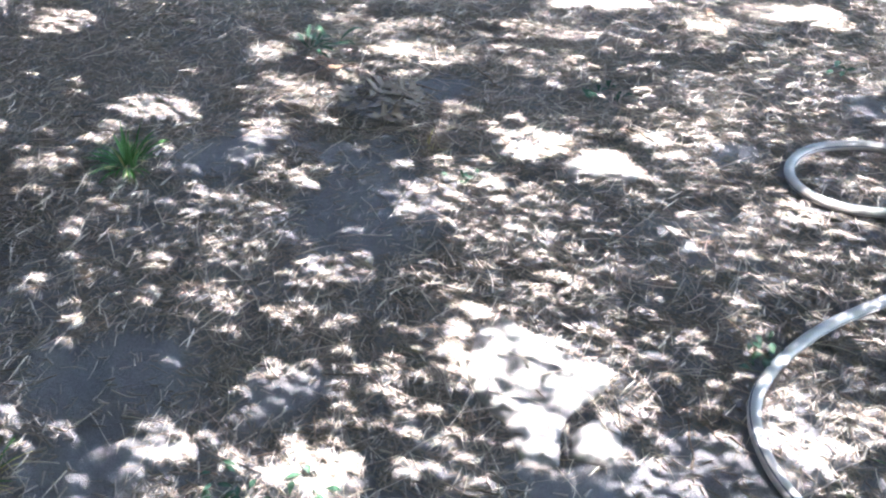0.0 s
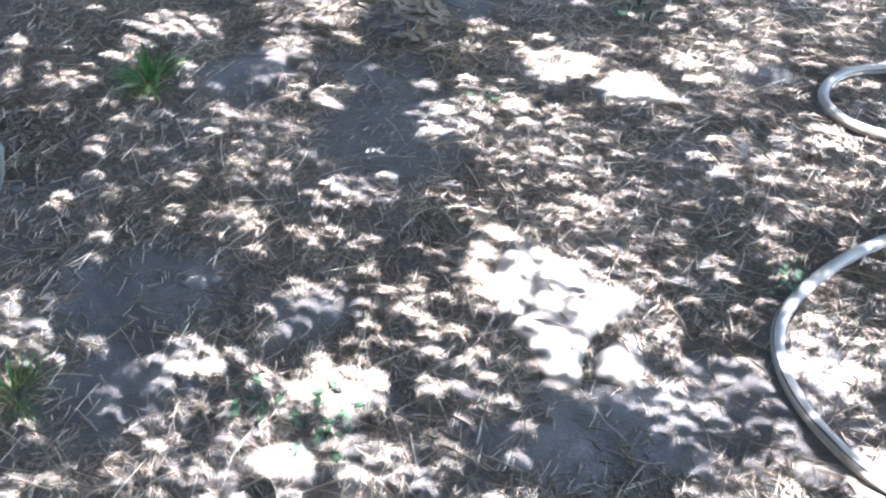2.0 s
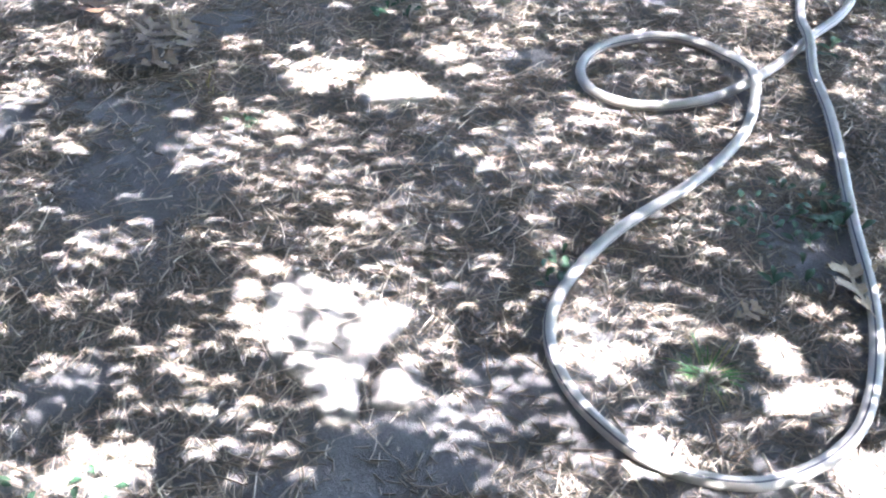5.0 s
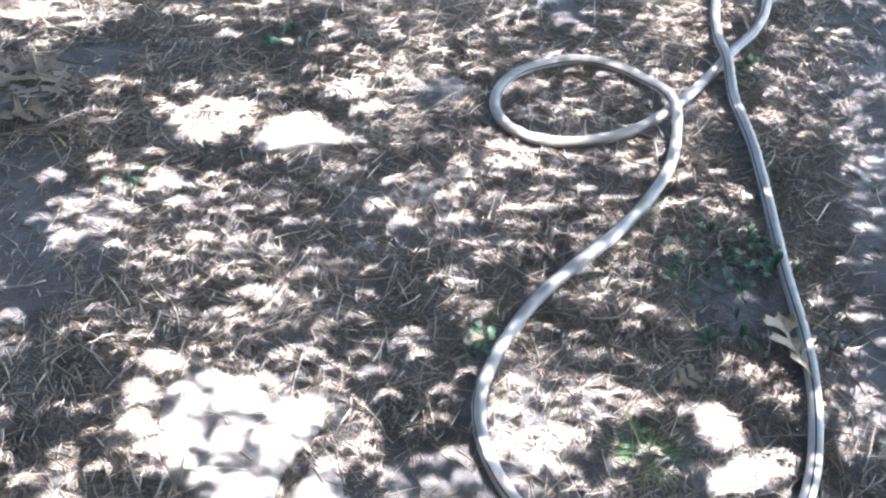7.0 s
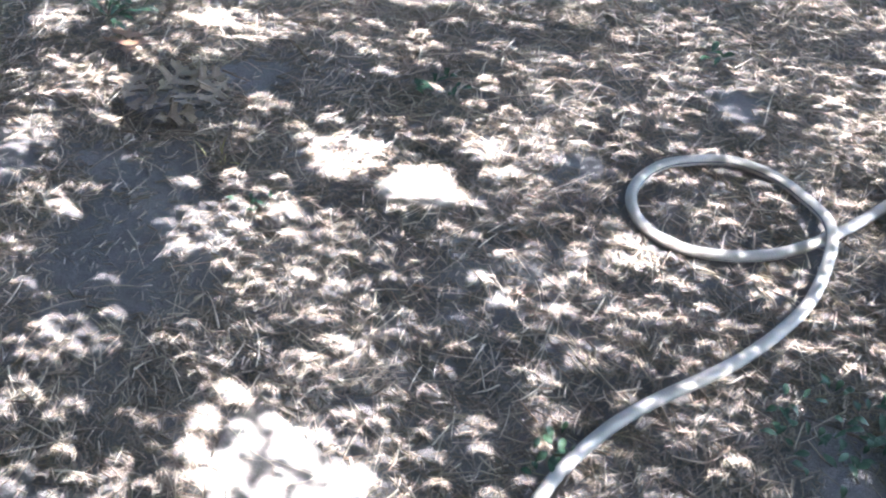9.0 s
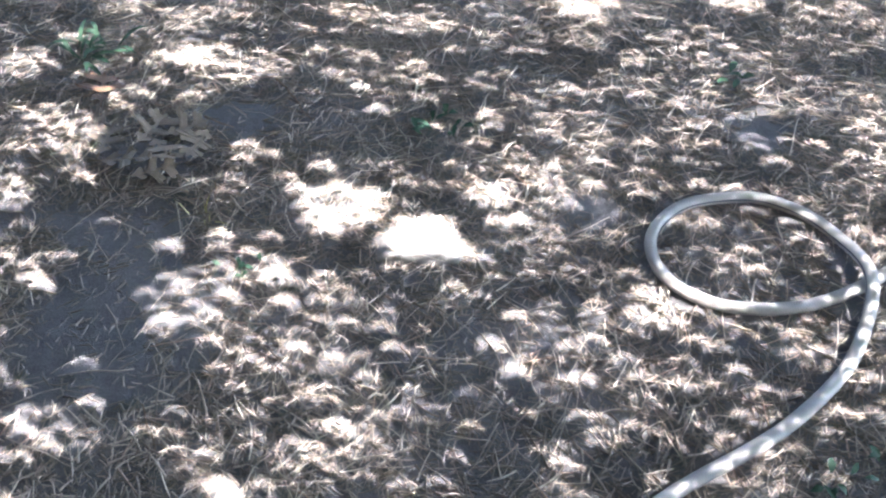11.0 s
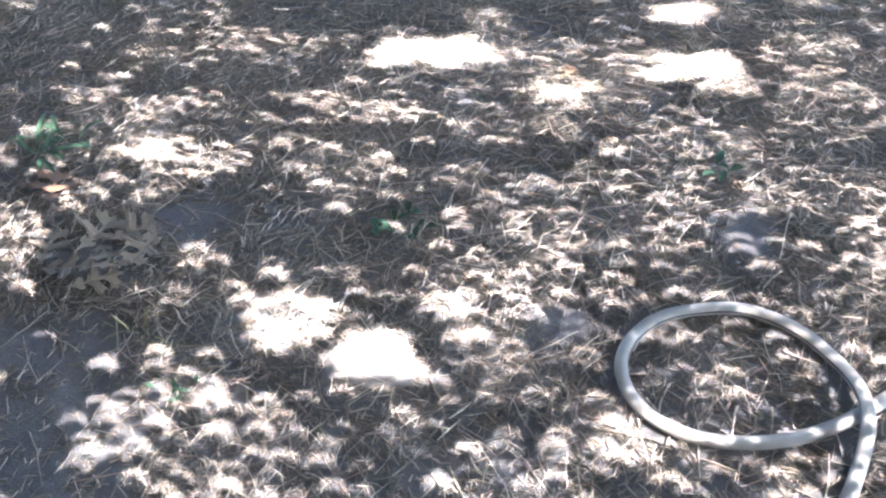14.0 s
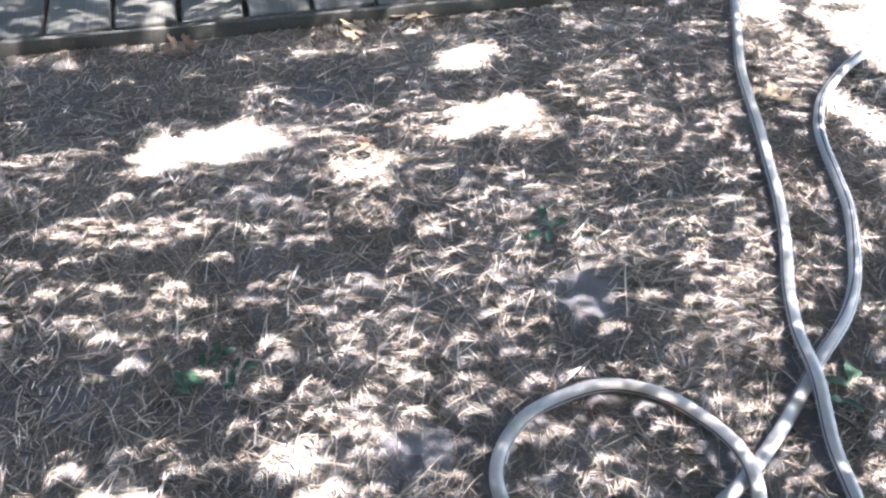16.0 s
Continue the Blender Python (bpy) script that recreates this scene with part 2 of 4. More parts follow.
BROAD_STONE = [(0.115, 1.185), (0.15, 1.15), (0.19, 1.11), (0.255, 1.06), (0.325, 1.015), (0.30, 0.98), (0.24, 0.935), (0.215, 0.90), (0.20, 0.82), (0.14, 0.825), (0.12, 0.90), (0.07, 0.96), (0.05, 1.03), (0.07, 1.12)]
BROKEN_STONE = [(0.235, 0.885), (0.265, 0.915), (0.30, 0.925), (0.32, 0.89), (0.315, 0.84), (0.285, 0.82), (0.225, 0.835)]
ROUND_STONE = [(0.315, 1.654), (0.325, 1.699), (0.35, 1.736), (0.385, 1.755), (0.42, 1.744), (0.447, 1.71), (0.474, 1.678), (0.488, 1.655), (0.478, 1.637), (0.44, 1.633), (0.39, 1.635), (0.35, 1.646)]
STONES = [(BROAD_STONE, 0.013), (BROKEN_STONE, 0.011), (ROUND_STONE, 0.009)]


def within(x, y, outline, grow=1.0):
    """Whether each place lies inside the outline."""
    cx, cy = np.mean(outline, 0)
    u, v = (x - cx) / grow + cx, (y - cy) / grow + cy
    odd = np.zeros(np.shape(x), bool)
    for (xa, ya), (xb, yb) in zip(outline, outline[1:] + outline[:1]):
        if ya != yb:
            odd ^= ((ya > v) != (yb > v)) & (u < (xb - xa) * (v - ya) / (yb - ya) + xa)
    return odd


HOSE_FAR = [(2.62, 3.62), (2.32, 3.22), (2.12, 2.93), (2.03, 2.78), (1.955, 2.65), (1.88, 2.52), (1.825, 2.40), (1.785, 2.30), (1.73, 2.175), (1.68, 2.06),
            (1.62, 1.95), (1.555, 1.85), (1.505, 1.75), (1.465, 1.65), (1.425, 1.54), (1.385, 1.40), (1.335, 1.26), (1.29, 1.15), (1.25, 1.05), (1.20, 0.91),
            (1.165, 0.83), (1.13, 0.765), (1.085, 0.70), (1.04, 0.65), (1.00, 0.62)]
HOSE_NEAR = [(0.94, 0.592), (0.88, 0.578), (0.82, 0.572), (0.77, 0.58), (0.72, 0.597), (0.67, 0.625), (0.63, 0.66), (0.60, 0.705), (0.57, 0.77), (0.558, 0.83),
             (0.558, 0.89), (0.573, 0.945), (0.60, 0.99), (0.65, 1.045), (0.71, 1.095), (0.77, 1.135), (0.84, 1.17), (0.92, 1.205), (1.00, 1.245), (1.09, 1.305)]
HOSE_LOOP = [(1.165, 1.37), (1.22, 1.445), (1.255, 1.525), (1.26, 1.605), (1.235, 1.675), (1.19, 1.73), (1.12, 1.77), (1.04, 1.775), (0.96, 1.76), (0.90, 1.72),
             (0.868, 1.67), (0.865, 1.615), (0.89, 1.56), (0.945, 1.515), (1.02, 1.493), (1.11, 1.492), (1.20, 1.513), (1.30, 1.558), (1.405, 1.62), (1.50, 1.685),
             (1.61, 1.75), (1.69, 1.82), (1.75, 1.90), (1.81, 1.995), (1.85, 2.09), (1.885, 2.18), (1.93, 2.26), (2.00, 2.34), (2.09, 2.40), (2.18, 2.445), (2.40, 2.53), (2.75, 2.62)]


def smooth_path(points, step):
    """Catmull-Rom through the points, cut into even steps."""
    p = [Vector(q) for q in points]
    out = []
    for i in range(len(p) - 1):
        a, b, c, d = p[max(i - 1, 0)], p[i], p[i + 1], p[min(i + 2, len(p) - 1)]
        n = max(2, int((c - b).length / step))
        for k in range(n):
            t = k / n
            out.append(0.5 * (2 * b + (c - a) * t + (2 * a - 5 * b + 4 * c - d) * t * t + (3 * b - a - 3 * c + d) * t ** 3))
    return out + [p[-1]]


def lie_height(x, y):
    """The height on which litter lies: the soil, or a stone."""
    h = ground_height(x, y)
    for outline, top in STONES:
        h = np.where(within(x, y, outline), np.maximum(h, top), h)
    return h


def strands(name, places, lengths, widths, mat, lift, bend, label, category, aim=None, rings=3, pile=0.0):
    """Many thin three-sided stalks, curved and kinked, lying on the ground: one mesh."""
    n = len(places)
    a = rng.uniform(0, 2 * math.pi, n) if aim is None else aim
    d = np.stack([np.cos(a), np.sin(a)], 1)
    side = np.stack([-d[:, 1], d[:, 0]], 1)
    z0 = lie_height(places[:, 0], places[:, 1]) + pile * np.clip(0.4 + value_noise(places[:, 0], places[:, 1], 0.12, 61), 0, 1.4) * (inside(places[:, 0], places[:, 1], BARE) < 0)
    rise = rng.uniform(*lift, n)
    slope = rng.normal(0, 0.05, n)
    turn = rng.normal(0, bend * 6, n)
    arch = np.abs(rng.normal(0, bend, n)) * 0.5
    loops = []
    for k, s in enumerate(np.linspace(-0.5, 0.5, rings)):
        c = places + d * (s * lengths)[:, None] + side * ((turn * (s * s - 0.08) + rng.normal(0, bend * 0.25, n)) * lengths)[:, None]
        z = np.maximum(z0 + rise + (slope * s + arch * (0.25 - s * s)) * lengths, ground_height(c[:, 0], c[:, 1]) + 0.001)
        w = widths * (1.0 - 0.5 * (s + 0.5) ** 2)
        for off, up in ((-0.5, 0.0), (0.5, 0.0), (0.0, 0.7)):
            p = c + side * (off * w)[:, None]
            loops.append(np.stack([p[:, 0], p[:, 1], z + up * w], 1))
    verts = np.stack(loops, 1).reshape(-1, 3)
    quads = []
    for k in range(0, 3 * (rings - 1), 3):
        for i in range(3):
            j = (i + 1) % 3
            quads.append((k + i, k + j, k + 3 + j, k + 3 + i))
    q = (np.arange(n)[:, None, None] * 3 * rings + np.array(quads)[None]).reshape(-1, 4)
    me = bpy.data.meshes.new(name)
    me.vertices.add(len(verts))
    me.vertices.foreach_set("co", verts.ravel())
    me.loops.add(q.size)
    me.loops.foreach_set("vertex_index", q.ravel())
    me.polygons.add(len(q))
    me.polygons.foreach_set("loop_start", np.arange(0, q.size, 4))
    me.materials.append(mat)
    me.update(calc_edges=True)
    return tagged(new(name, me), label, category, kind="stuff")


def scatter(n, keep_bare, seed):
    r = np.random.default_rng(seed)
    p = np.stack([r.uniform(-1.9, 3.0, 7 * n), r.uniform(0.25, 3.9, 7 * n)], 1)
    bare = np.clip(inside(p[:, 0], p[:, 1], BARE) * 1.3 + 0.35 * value_noise(p[:, 0], p[:, 1], 0.09, 9) + 0.35 * value_noise(p[:, 0], p[:, 1], 0.035, 10), 0, 1)
    thick = 0.62 + 0.38 * value_noise(p[:, 0], p[:, 1], 0.21, seed)
    ragged = 0.97 + 0.09 * value_noise(p[:, 0], p[:, 1], 0.04, 5)
    core = np.zeros(len(p), bool)
    for outline, _ in STONES:
        core |= within(p[:, 0], p[:, 1], outline, ragged)
    # fewer stalks in a narrow band on the hose's -x side
    kept_share = np.ones(len(p))
    for hx, hy in smooth_path(HOSE_FAR + HOSE_NEAR + HOSE_LOOP, 0.02):
        kept_share = np.where(np.hypot(p[:, 0] - hx + 0.014, p[:, 1] - hy) < 0.021, 0.3, kept_share)
    dim = np.clip((-0.25 - p[:, 0]) * 0.7, 0, 0.2)
    # thinner towards the edges of the yard
    edge = np.minimum(np.minimum(p[:, 0] + 0.75 + 0.38 * (p[:, 1] - 0.4), 1.1 + 0.65 * (p[:, 1] - 0.5) - p[:, 0]), np.minimum(p[:, 1] - 0.4, 3.5 - p[:, 1]))
    rim = np.minimum(np.minimum(p[:, 0] + 1.9, 3.0 - p[:, 0]), np.minimum(p[:, 1] - 0.25, 3.9 - p[:, 1])) + 0.1 * value_noise(p[:, 0], p[:, 1], 0.2, 14)
    kept_share = kept_share * np.clip(0.25 + edge / 0.2, 0.25, 1) * np.clip(rim / 0.25, 0, 1)
    keep = r.uniform(0, 1, len(p)) < thick * (1 - bare * (1 - keep_bare)) * (1 - dim) * kept_share * np.where(core, 0.025, 1)
    return p[keep][:n]


def combed(p, seed):
    """Stalks lie roughly one way over a hand's width, with many strays."""
    a = 2.2 * value_noise(p[:, 0], p[:, 1], 0.16, seed) + 1.2 * value_noise(p[:, 0], p[:, 1], 0.5, seed + 1)
    return a + rng.normal(0, 0.9, len(p)) + rng.integers(0, 2, len(p)) * math.pi


place = scatter(STRAWS, 0.025, 11)
strands("straw_litter", place, np.clip(rng.lognormal(-3.4, 0.42, len(place)), 0.012, 0.11), rng.uniform(0.0011, 0.0023, len(place)) * rng.choice([1, 1.3, 1.7, 2.3], len(place)),
        STRAW, (0.0, 0.0022), 0.035, "tangled dry straw and dead grass lying on the soil", "straw", combed(place, 51), 4, 0.003)
place = scatter(STALKS, 0.05, 13)
stalks = strands("straw_stalks", place, np.clip(rng.lognormal(-2.95, 0.36, len(place)), 0.03, 0.13), rng.uniform(0.0018, 0.0042, len(place)),
                 STALK, (0.0015, 0.0045), 0.025, "long loose dry stalks lying on top of the straw", "straw", None, 5, 0.003)


def stalk_mesh(length, width, seed):
    """One long stalk with a joint and a slight bend."""
    rr = random.Random(seed)
    pts, rad = [], []
    for k in range(6):
        t = k / 5
        pts.append((length * (t - 0.5), length * 0.05 * math.sin(t * 3 + seed) * rr.uniform(0.6, 1.4), 0.004 * math.sin(t * math.pi)))
        rad.append(width * (0.5 if k != 2 else 0.62) * (1 - 0.45 * t))
    v, f = tapered(pts, rad, 5)
    return mesh_of("stalk", v, f, [STALK], True)


some = [stalk_mesh(0.05 + 0.01 * k, 0.0024 + 0.0004 * (k % 3), k) for k in range(10)]
r = random.Random(91)
spots = scatter(260, 0.0, 17)
for k, (x, y) in enumerate(spots):
    x, y = -1.2 + (x + 1.9) * 0.72, 0.6 + (y - 0.25) * 0.66
    part("stalk", some[k % 10], stalks, m=pose(x, y, float(lie_height(x, y)) + r.uniform(0.004, 0.008), 0, r.uniform(-3, 3), r.uniform(0, 360)))

place = scatter(CRUMBS, 0.14, 12)
strands("straw_crumbs", place, rng.uniform(0.006, 0.028, len(place)), rng.uniform(0.0015, 0.0058, len(place)),
        CRUMB, (-0.001, 0.003), 0.1, "short broken bits of straw and bark on the soil", "litter", None, 2, 0.0025)

# coarser litter goes on over the rest of the yard, thinning out with distance
place = np.concatenate([np.stack([rng.uniform(-6, 7, 22000), rng.uniform(-4.3, 3.4, 22000)], 1), rng.normal((0.5, 1.2), (2.4, 2.0), (60000, 2))])
outside = (place[:, 0] < -1.6) | (place[:, 0] > 2.75) | (place[:, 1] < 0.42)
yard = (np.abs(place[:, 0] - 0.5) < 6.5) & (place[:, 1] > -4.3) & (place[:, 1] < 3.1 - 0.167 * place[:, 0] + 0.9 * (place[:, 0] > 2.2)) & (np.abs(place[:, 0] + 2.2) > 0.25)
place = place[outside & yard]
strands("yard_litter", place, rng.uniform(0.05, 0.18, len(place)), rng.uniform(0.004, 0.012, len(place)),
        CRUMB, (0.0, 0.006), 0.08, "coarse dry straw scattered over the yard", "straw", None, 2)


# ---------------------------------------------------------------- tree that shades the place
# thin places and dense clumps of the crown, by where their light and shade fall: x, y, half-widths
THIN_FRONT = [
    (-0.67, 0.62, 0.042, 0.029), (-0.47, 0.63, 0.02, 0.013), (0.75, 0.64, 0.03, 0.008), (0.39, 0.66, 0.018, 0.006), (0.82, 0.67, 0.031, 0.015), (0.52, 0.67, 0.006, 0.006),
    (0.33, 0.7, 0.018, 0.006), (0.54, 0.71, 0.006, 0.007), (0.46, 0.71, 0.006, 0.006), (-0.75, 0.72, 0.035, 0.033), (-0.57, 0.73, 0.032, 0.016), (0.66, 0.73, 0.02, 0.008),
    (0.34, 0.73, 0.028, 0.017), (0.47, 0.81, 0.006, 0.013), (0.92, 0.83, 0.013, 0.012), (-0.19, 0.86, 0.021, 0.009), (-0.0, 0.86, 0.02, 0.006), (0.38, 0.88, 0.02, 0.014),
    (0.75, 0.88, 0.023, 0.01), (-0.69, 0.9, 0.006, 0.006), (-0.33, 0.92, 0.023, 0.032), (0.5, 0.94, 0.011, 0.009), (0.64, 0.94, 0.034, 0.044), (0.51, 0.99, 0.012, 0.01),
]
THIN_STONE = [
    (0.58, 1.01, 0.013, 0.011), (-0.32, 1.02, 0.047, 0.019), (-0.53, 1.05, 0.009, 0.006), (-0.48, 1.05, 0.006, 0.006), (0.8, 1.07, 0.015, 0.009), (0.5, 1.11, 0.036, 0.012),
    (-0.75, 1.12, 0.017, 0.027), (-0.43, 1.13, 0.021, 0.01), (0.88, 1.16, 0.019, 0.02), (0.23, 1.16, 0.019, 0.012), (-0.57, 1.18, 0.017, 0.011), (-0.32, 1.18, 0.04, 0.023),
    (0.81, 1.18, 0.028, 0.016), (0.36, 1.18, 0.026, 0.017), (0.6, 1.19, 0.017, 0.012), (-0.73, 1.2, 0.006, 0.009), (1.2, 1.22, 0.02, 0.016), (-0.49, 1.22, 0.011, 0.008),
    (0.63, 1.23, 0.01, 0.007), (0.69, 1.23, 0.019, 0.013), (-0.62, 1.24, 0.012, 0.009), (0.21, 1.25, 0.041, 0.033), (-0.89, 1.25, 0.014, 0.022), (1.27, 1.26, 0.036, 0.024),
]
THIN_HOSE = [
    (0.27, 1.27, 0.05, 0.03), (0.61, 1.27, 0.016, 0.011), (-0.88, 1.28, 0.035, 0.023), (0.71, 1.28, 0.017, 0.011), (-0.17, 1.29, 0.022, 0.025), (0.17, 1.3, 0.016, 0.01),
    (1.0, 1.32, 0.046, 0.015), (0.86, 1.32, 0.019, 0.013), (0.9, 1.33, 0.022, 0.017), (-0.37, 1.33, 0.024, 0.018), (0.81, 1.34, 0.028, 0.023), (-0.98, 1.35, 0.023, 0.014),
    (0.38, 1.35, 0.009, 0.006), (-0.18, 1.35, 0.023, 0.016), (0.69, 1.36, 0.015, 0.006), (0.13, 1.37, 0.041, 0.016), (1.49, 1.38, 0.041, 0.031), (0.3, 1.38, 0.01, 0.006),
    (0.57, 1.38, 0.03, 0.018), (-0.36, 1.39, 0.045, 0.014), (0.77, 1.4, 0.015, 0.007), (0.53, 1.4, 0.018, 0.012), (0.84, 1.41, 0.006, 0.006), (1.1, 1.41, 0.036, 0.024),
]
THIN_MIDDLE = [
    (0.09, 1.42, 0.03, 0.012), (0.24, 1.42, 0.02, 0.007), (-0.86, 1.43, 0.009, 0.038), (0.53, 1.44, 0.025, 0.018), (0.35, 1.44, 0.01, 0.007), (1.05, 1.45, 0.034, 0.01),
    (1.48, 1.46, 0.042, 0.024), (0.14, 1.46, 0.021, 0.008), (-0.81, 1.48, 0.016, 0.014), (0.26, 1.5, 0.011, 0.006), (-0.48, 1.5, 0.014, 0.012), (0.45, 1.53, 0.026, 0.014),
    (-0.83, 1.54, 0.017, 0.016), (0.52, 1.55, 0.006, 0.006), (0.66, 1.55, 0.006, 0.006), (-0.56, 1.56, 0.023, 0.019), (0.47, 1.57, 0.027, 0.032),
    (1.17, 1.57, 0.009, 0.035), (0.81, 1.58, 0.034, 0.009), (0.32, 1.58, 0.047, 0.032), (-1.06, 1.58, 0.027, 0.019), (1.0, 1.58, 0.008, 0.007), (0.55, 1.59, 0.006, 0.006),
]
THIN_LOOP = [
    (-0.54, 1.6, 0.009, 0.009), (-0.5, 1.6, 0.037, 0.026), (-0.88, 1.6, 0.01, 0.012), (0.93, 1.61, 0.008, 0.007), (0.84, 1.61, 0.013, 0.006), (-0.09, 1.62, 0.035, 0.023),
    (-0.36, 1.62, 0.023, 0.014), (1.07, 1.64, 0.009, 0.008), (0.98, 1.64, 0.008, 0.007), (-0.37, 1.66, 0.038, 0.039), (-0.98, 1.66, 0.019, 0.019), (0.75, 1.68, 0.013, 0.006),
    (-0.3, 1.68, 0.016, 0.015), (-1.06, 1.68, 0.02, 0.021), (1.01, 1.7, 0.009, 0.008), (-0.1, 1.7, 0.006, 0.006), (0.1, 1.71, 0.037, 0.019), (-0.52, 1.74, 0.041, 0.03),
    (-1.1, 1.76, 0.022, 0.016), (0.38, 1.78, 0.037, 0.012), (1.04, 1.82, 0.041, 0.015), (0.43, 1.83, 0.054, 0.016), (-0.89, 1.83, 0.046, 0.054), (0.15, 1.84, 0.024, 0.029),
]
THIN_BACK = [
    (0.89, 1.85, 0.016, 0.009), (0.12, 1.87, 0.028, 0.022), (-1.22, 1.89, 0.024, 0.027), (0.81, 1.91, 0.032, 0.009), (1.29, 1.92, 0.014, 0.012), (1.06, 1.93, 0.006, 0.008),
    (0.7, 1.98, 0.029, 0.016), (1.08, 1.99, 0.006, 0.009), (1.46, 1.99, 0.041, 0.041), (0.71, 2.01, 0.039, 0.023), (0.82, 2.04, 0.018, 0.017), (0.7, 2.04, 0.018, 0.012),
    (0.57, 2.05, 0.023, 0.017), (1.09, 2.05, 0.013, 0.014), (-0.1, 2.09, 0.014, 0.01), (0.47, 2.09, 0.018, 0.027), (0.73, 2.1, 0.019, 0.013), (0.87, 2.12, 0.02, 0.01),
    (0.59, 2.14, 0.013, 0.009), (0.16, 2.15, 0.013, 0.01), (-0.28, 2.16, 0.048, 0.058), (-0.07, 2.16, 0.021, 0.015), (0.57, 2.19, 0.013, 0.014), (0.94, 2.22, 0.022, 0.022),
]
THIN_EDGE = [
    (1.52, 2.24, 0.034, 0.021), (0.29, 2.28, 0.022, 0.012), (0.18, 2.34, 0.03, 0.017), (-0.46, 2.39, 0.044, 0.024), (0.44, 2.41, 0.053, 0.037), (0.68, 2.41, 0.018, 0.011),
    (-0.15, 2.44, 0.057, 0.056), (1.5, 2.44, 0.095, 0.111), (0.73, 2.47, 0.04, 0.028), (-0.3, 2.48, 0.044, 0.047), (0.63, 2.51, 0.033, 0.029), (1.64, 2.51, 0.04, 0.028),
    (1.41, 2.57, 0.053, 0.038), (0.3, 2.59, 0.034, 0.015), (1.48, 2.59, 0.082, 0.072), (0.16, 2.6, 0.036, 0.016), (0.85, 2.63, 0.028, 0.033), (0.12, 2.77, 0.01, 0.015),
    (0.65, 2.8, 0.024, 0.019), (0.67, 2.81, 0.041, 0.022), (0.54, 2.92, 0.044, 0.013), (0.36, 3.18, 0.006, 0.006), (0.26, 3.21, 0.006, 0.016), (0.15, 3.24, 0.015, 0.017),
]
THIN_FAR = [
    (0.33, 3.29, 0.015, 0.007), (0.2, 3.3, 0.024, 0.018), (0.8, 3.31, 0.067, 0.042), (0.08, 3.34, 0.006, 0.008), (0.21, 3.44, 0.054, 0.029),
]
WIDE_FRONT = [
    (-0.12, 0.63, 0.036, 0.011), (-0.18, 0.68, 0.057, 0.023), (0.65, 0.69, 0.03, 0.013), (0.61, 0.77, 0.02, 0.011), (0.07, 0.78, 0.006, 0.007), (0.38, 0.78, 0.039, 0.018),
    (0.67, 0.79, 0.031, 0.017), (-0.07, 0.82, 0.015, 0.011), (-0.34, 0.83, 0.012, 0.016), (-0.37, 0.83, 0.022, 0.028), (-0.51, 0.87, 0.067, 0.032), (-0.06, 0.88, 0.006, 0.006),
    (0.02, 0.88, 0.006, 0.006), (-0.07, 0.92, 0.011, 0.015), (-0.02, 0.93, 0.011, 0.006), (0.38, 0.94, 0.026, 0.013), (-0.07, 0.95, 0.006, 0.006), (-0.09, 0.97, 0.028, 0.017),
    (-0.12, 0.98, 0.023, 0.01), (0.52, 0.99, 0.012, 0.009), (-0.1, 1.03, 0.013, 0.011), (0.51, 1.07, 0.027, 0.014), (0.51, 1.12, 0.019, 0.011), (0.33, 1.12, 0.035, 0.019),
]
WIDE_STONE = [
    (-0.76, 1.16, 0.012, 0.013), (-0.2, 1.16, 0.015, 0.014), (-0.28, 1.3, 0.067, 0.053), (-0.63, 1.31, 0.026, 0.041), (0.85, 1.34, 0.015, 0.013), (0.96, 1.36, 0.021, 0.008),
    (0.07, 1.37, 0.026, 0.019), (0.8, 1.45, 0.021, 0.008), (0.01, 1.47, 0.031, 0.019), (0.64, 1.5, 0.011, 0.006), (-0.6, 1.5, 0.029, 0.025), (0.73, 1.5, 0.016, 0.008),
    (0.58, 1.5, 0.026, 0.014), (-0.59, 1.53, 0.029, 0.023), (0.0, 1.57, 0.013, 0.01), (-1.0, 1.59, 0.019, 0.018), (0.62, 1.6, 0.012, 0.015), (0.0, 1.6, 0.021, 0.022),
    (-0.33, 1.61, 0.006, 0.023), (0.09, 1.62, 0.062, 0.033), (-0.04, 1.63, 0.025, 0.019), (-0.64, 1.68, 0.018, 0.022), (-1.01, 1.69, 0.061, 0.036), (-1.16, 1.71, 0.03, 0.029),
]
WIDE_HOSE = [
    (0.3, 1.75, 0.025, 0.018), (0.88, 1.79, 0.027, 0.013), (0.78, 1.82, 0.027, 0.013), (0.69, 1.84, 0.041, 0.071), (-0.48, 1.86, 0.043, 0.062), (0.8, 1.89, 0.028, 0.019),
    (1.51, 1.9, 0.028, 0.04), (0.91, 1.94, 0.017, 0.016), (0.54, 1.96, 0.027, 0.015), (-0.8, 1.97, 0.116, 0.058), (0.98, 1.98, 0.031, 0.027), (1.58, 1.98, 0.018, 0.045),
    (-0.39, 2.03, 0.087, 0.07), (1.61, 2.06, 0.032, 0.067), (1.22, 2.08, 0.049, 0.043), (-0.47, 2.09, 0.045, 0.037), (1.59, 2.1, 0.019, 0.029), (1.63, 2.15, 0.034, 0.031),
    (1.87, 2.18, 0.024, 0.086), (1.63, 2.21, 0.035, 0.032), (-0.04, 2.26, 0.123, 0.065), (-0.54, 2.29, 0.058, 0.058), (1.68, 2.34, 0.081, 0.06), (1.96, 2.35, 0.042, 0.1),
]
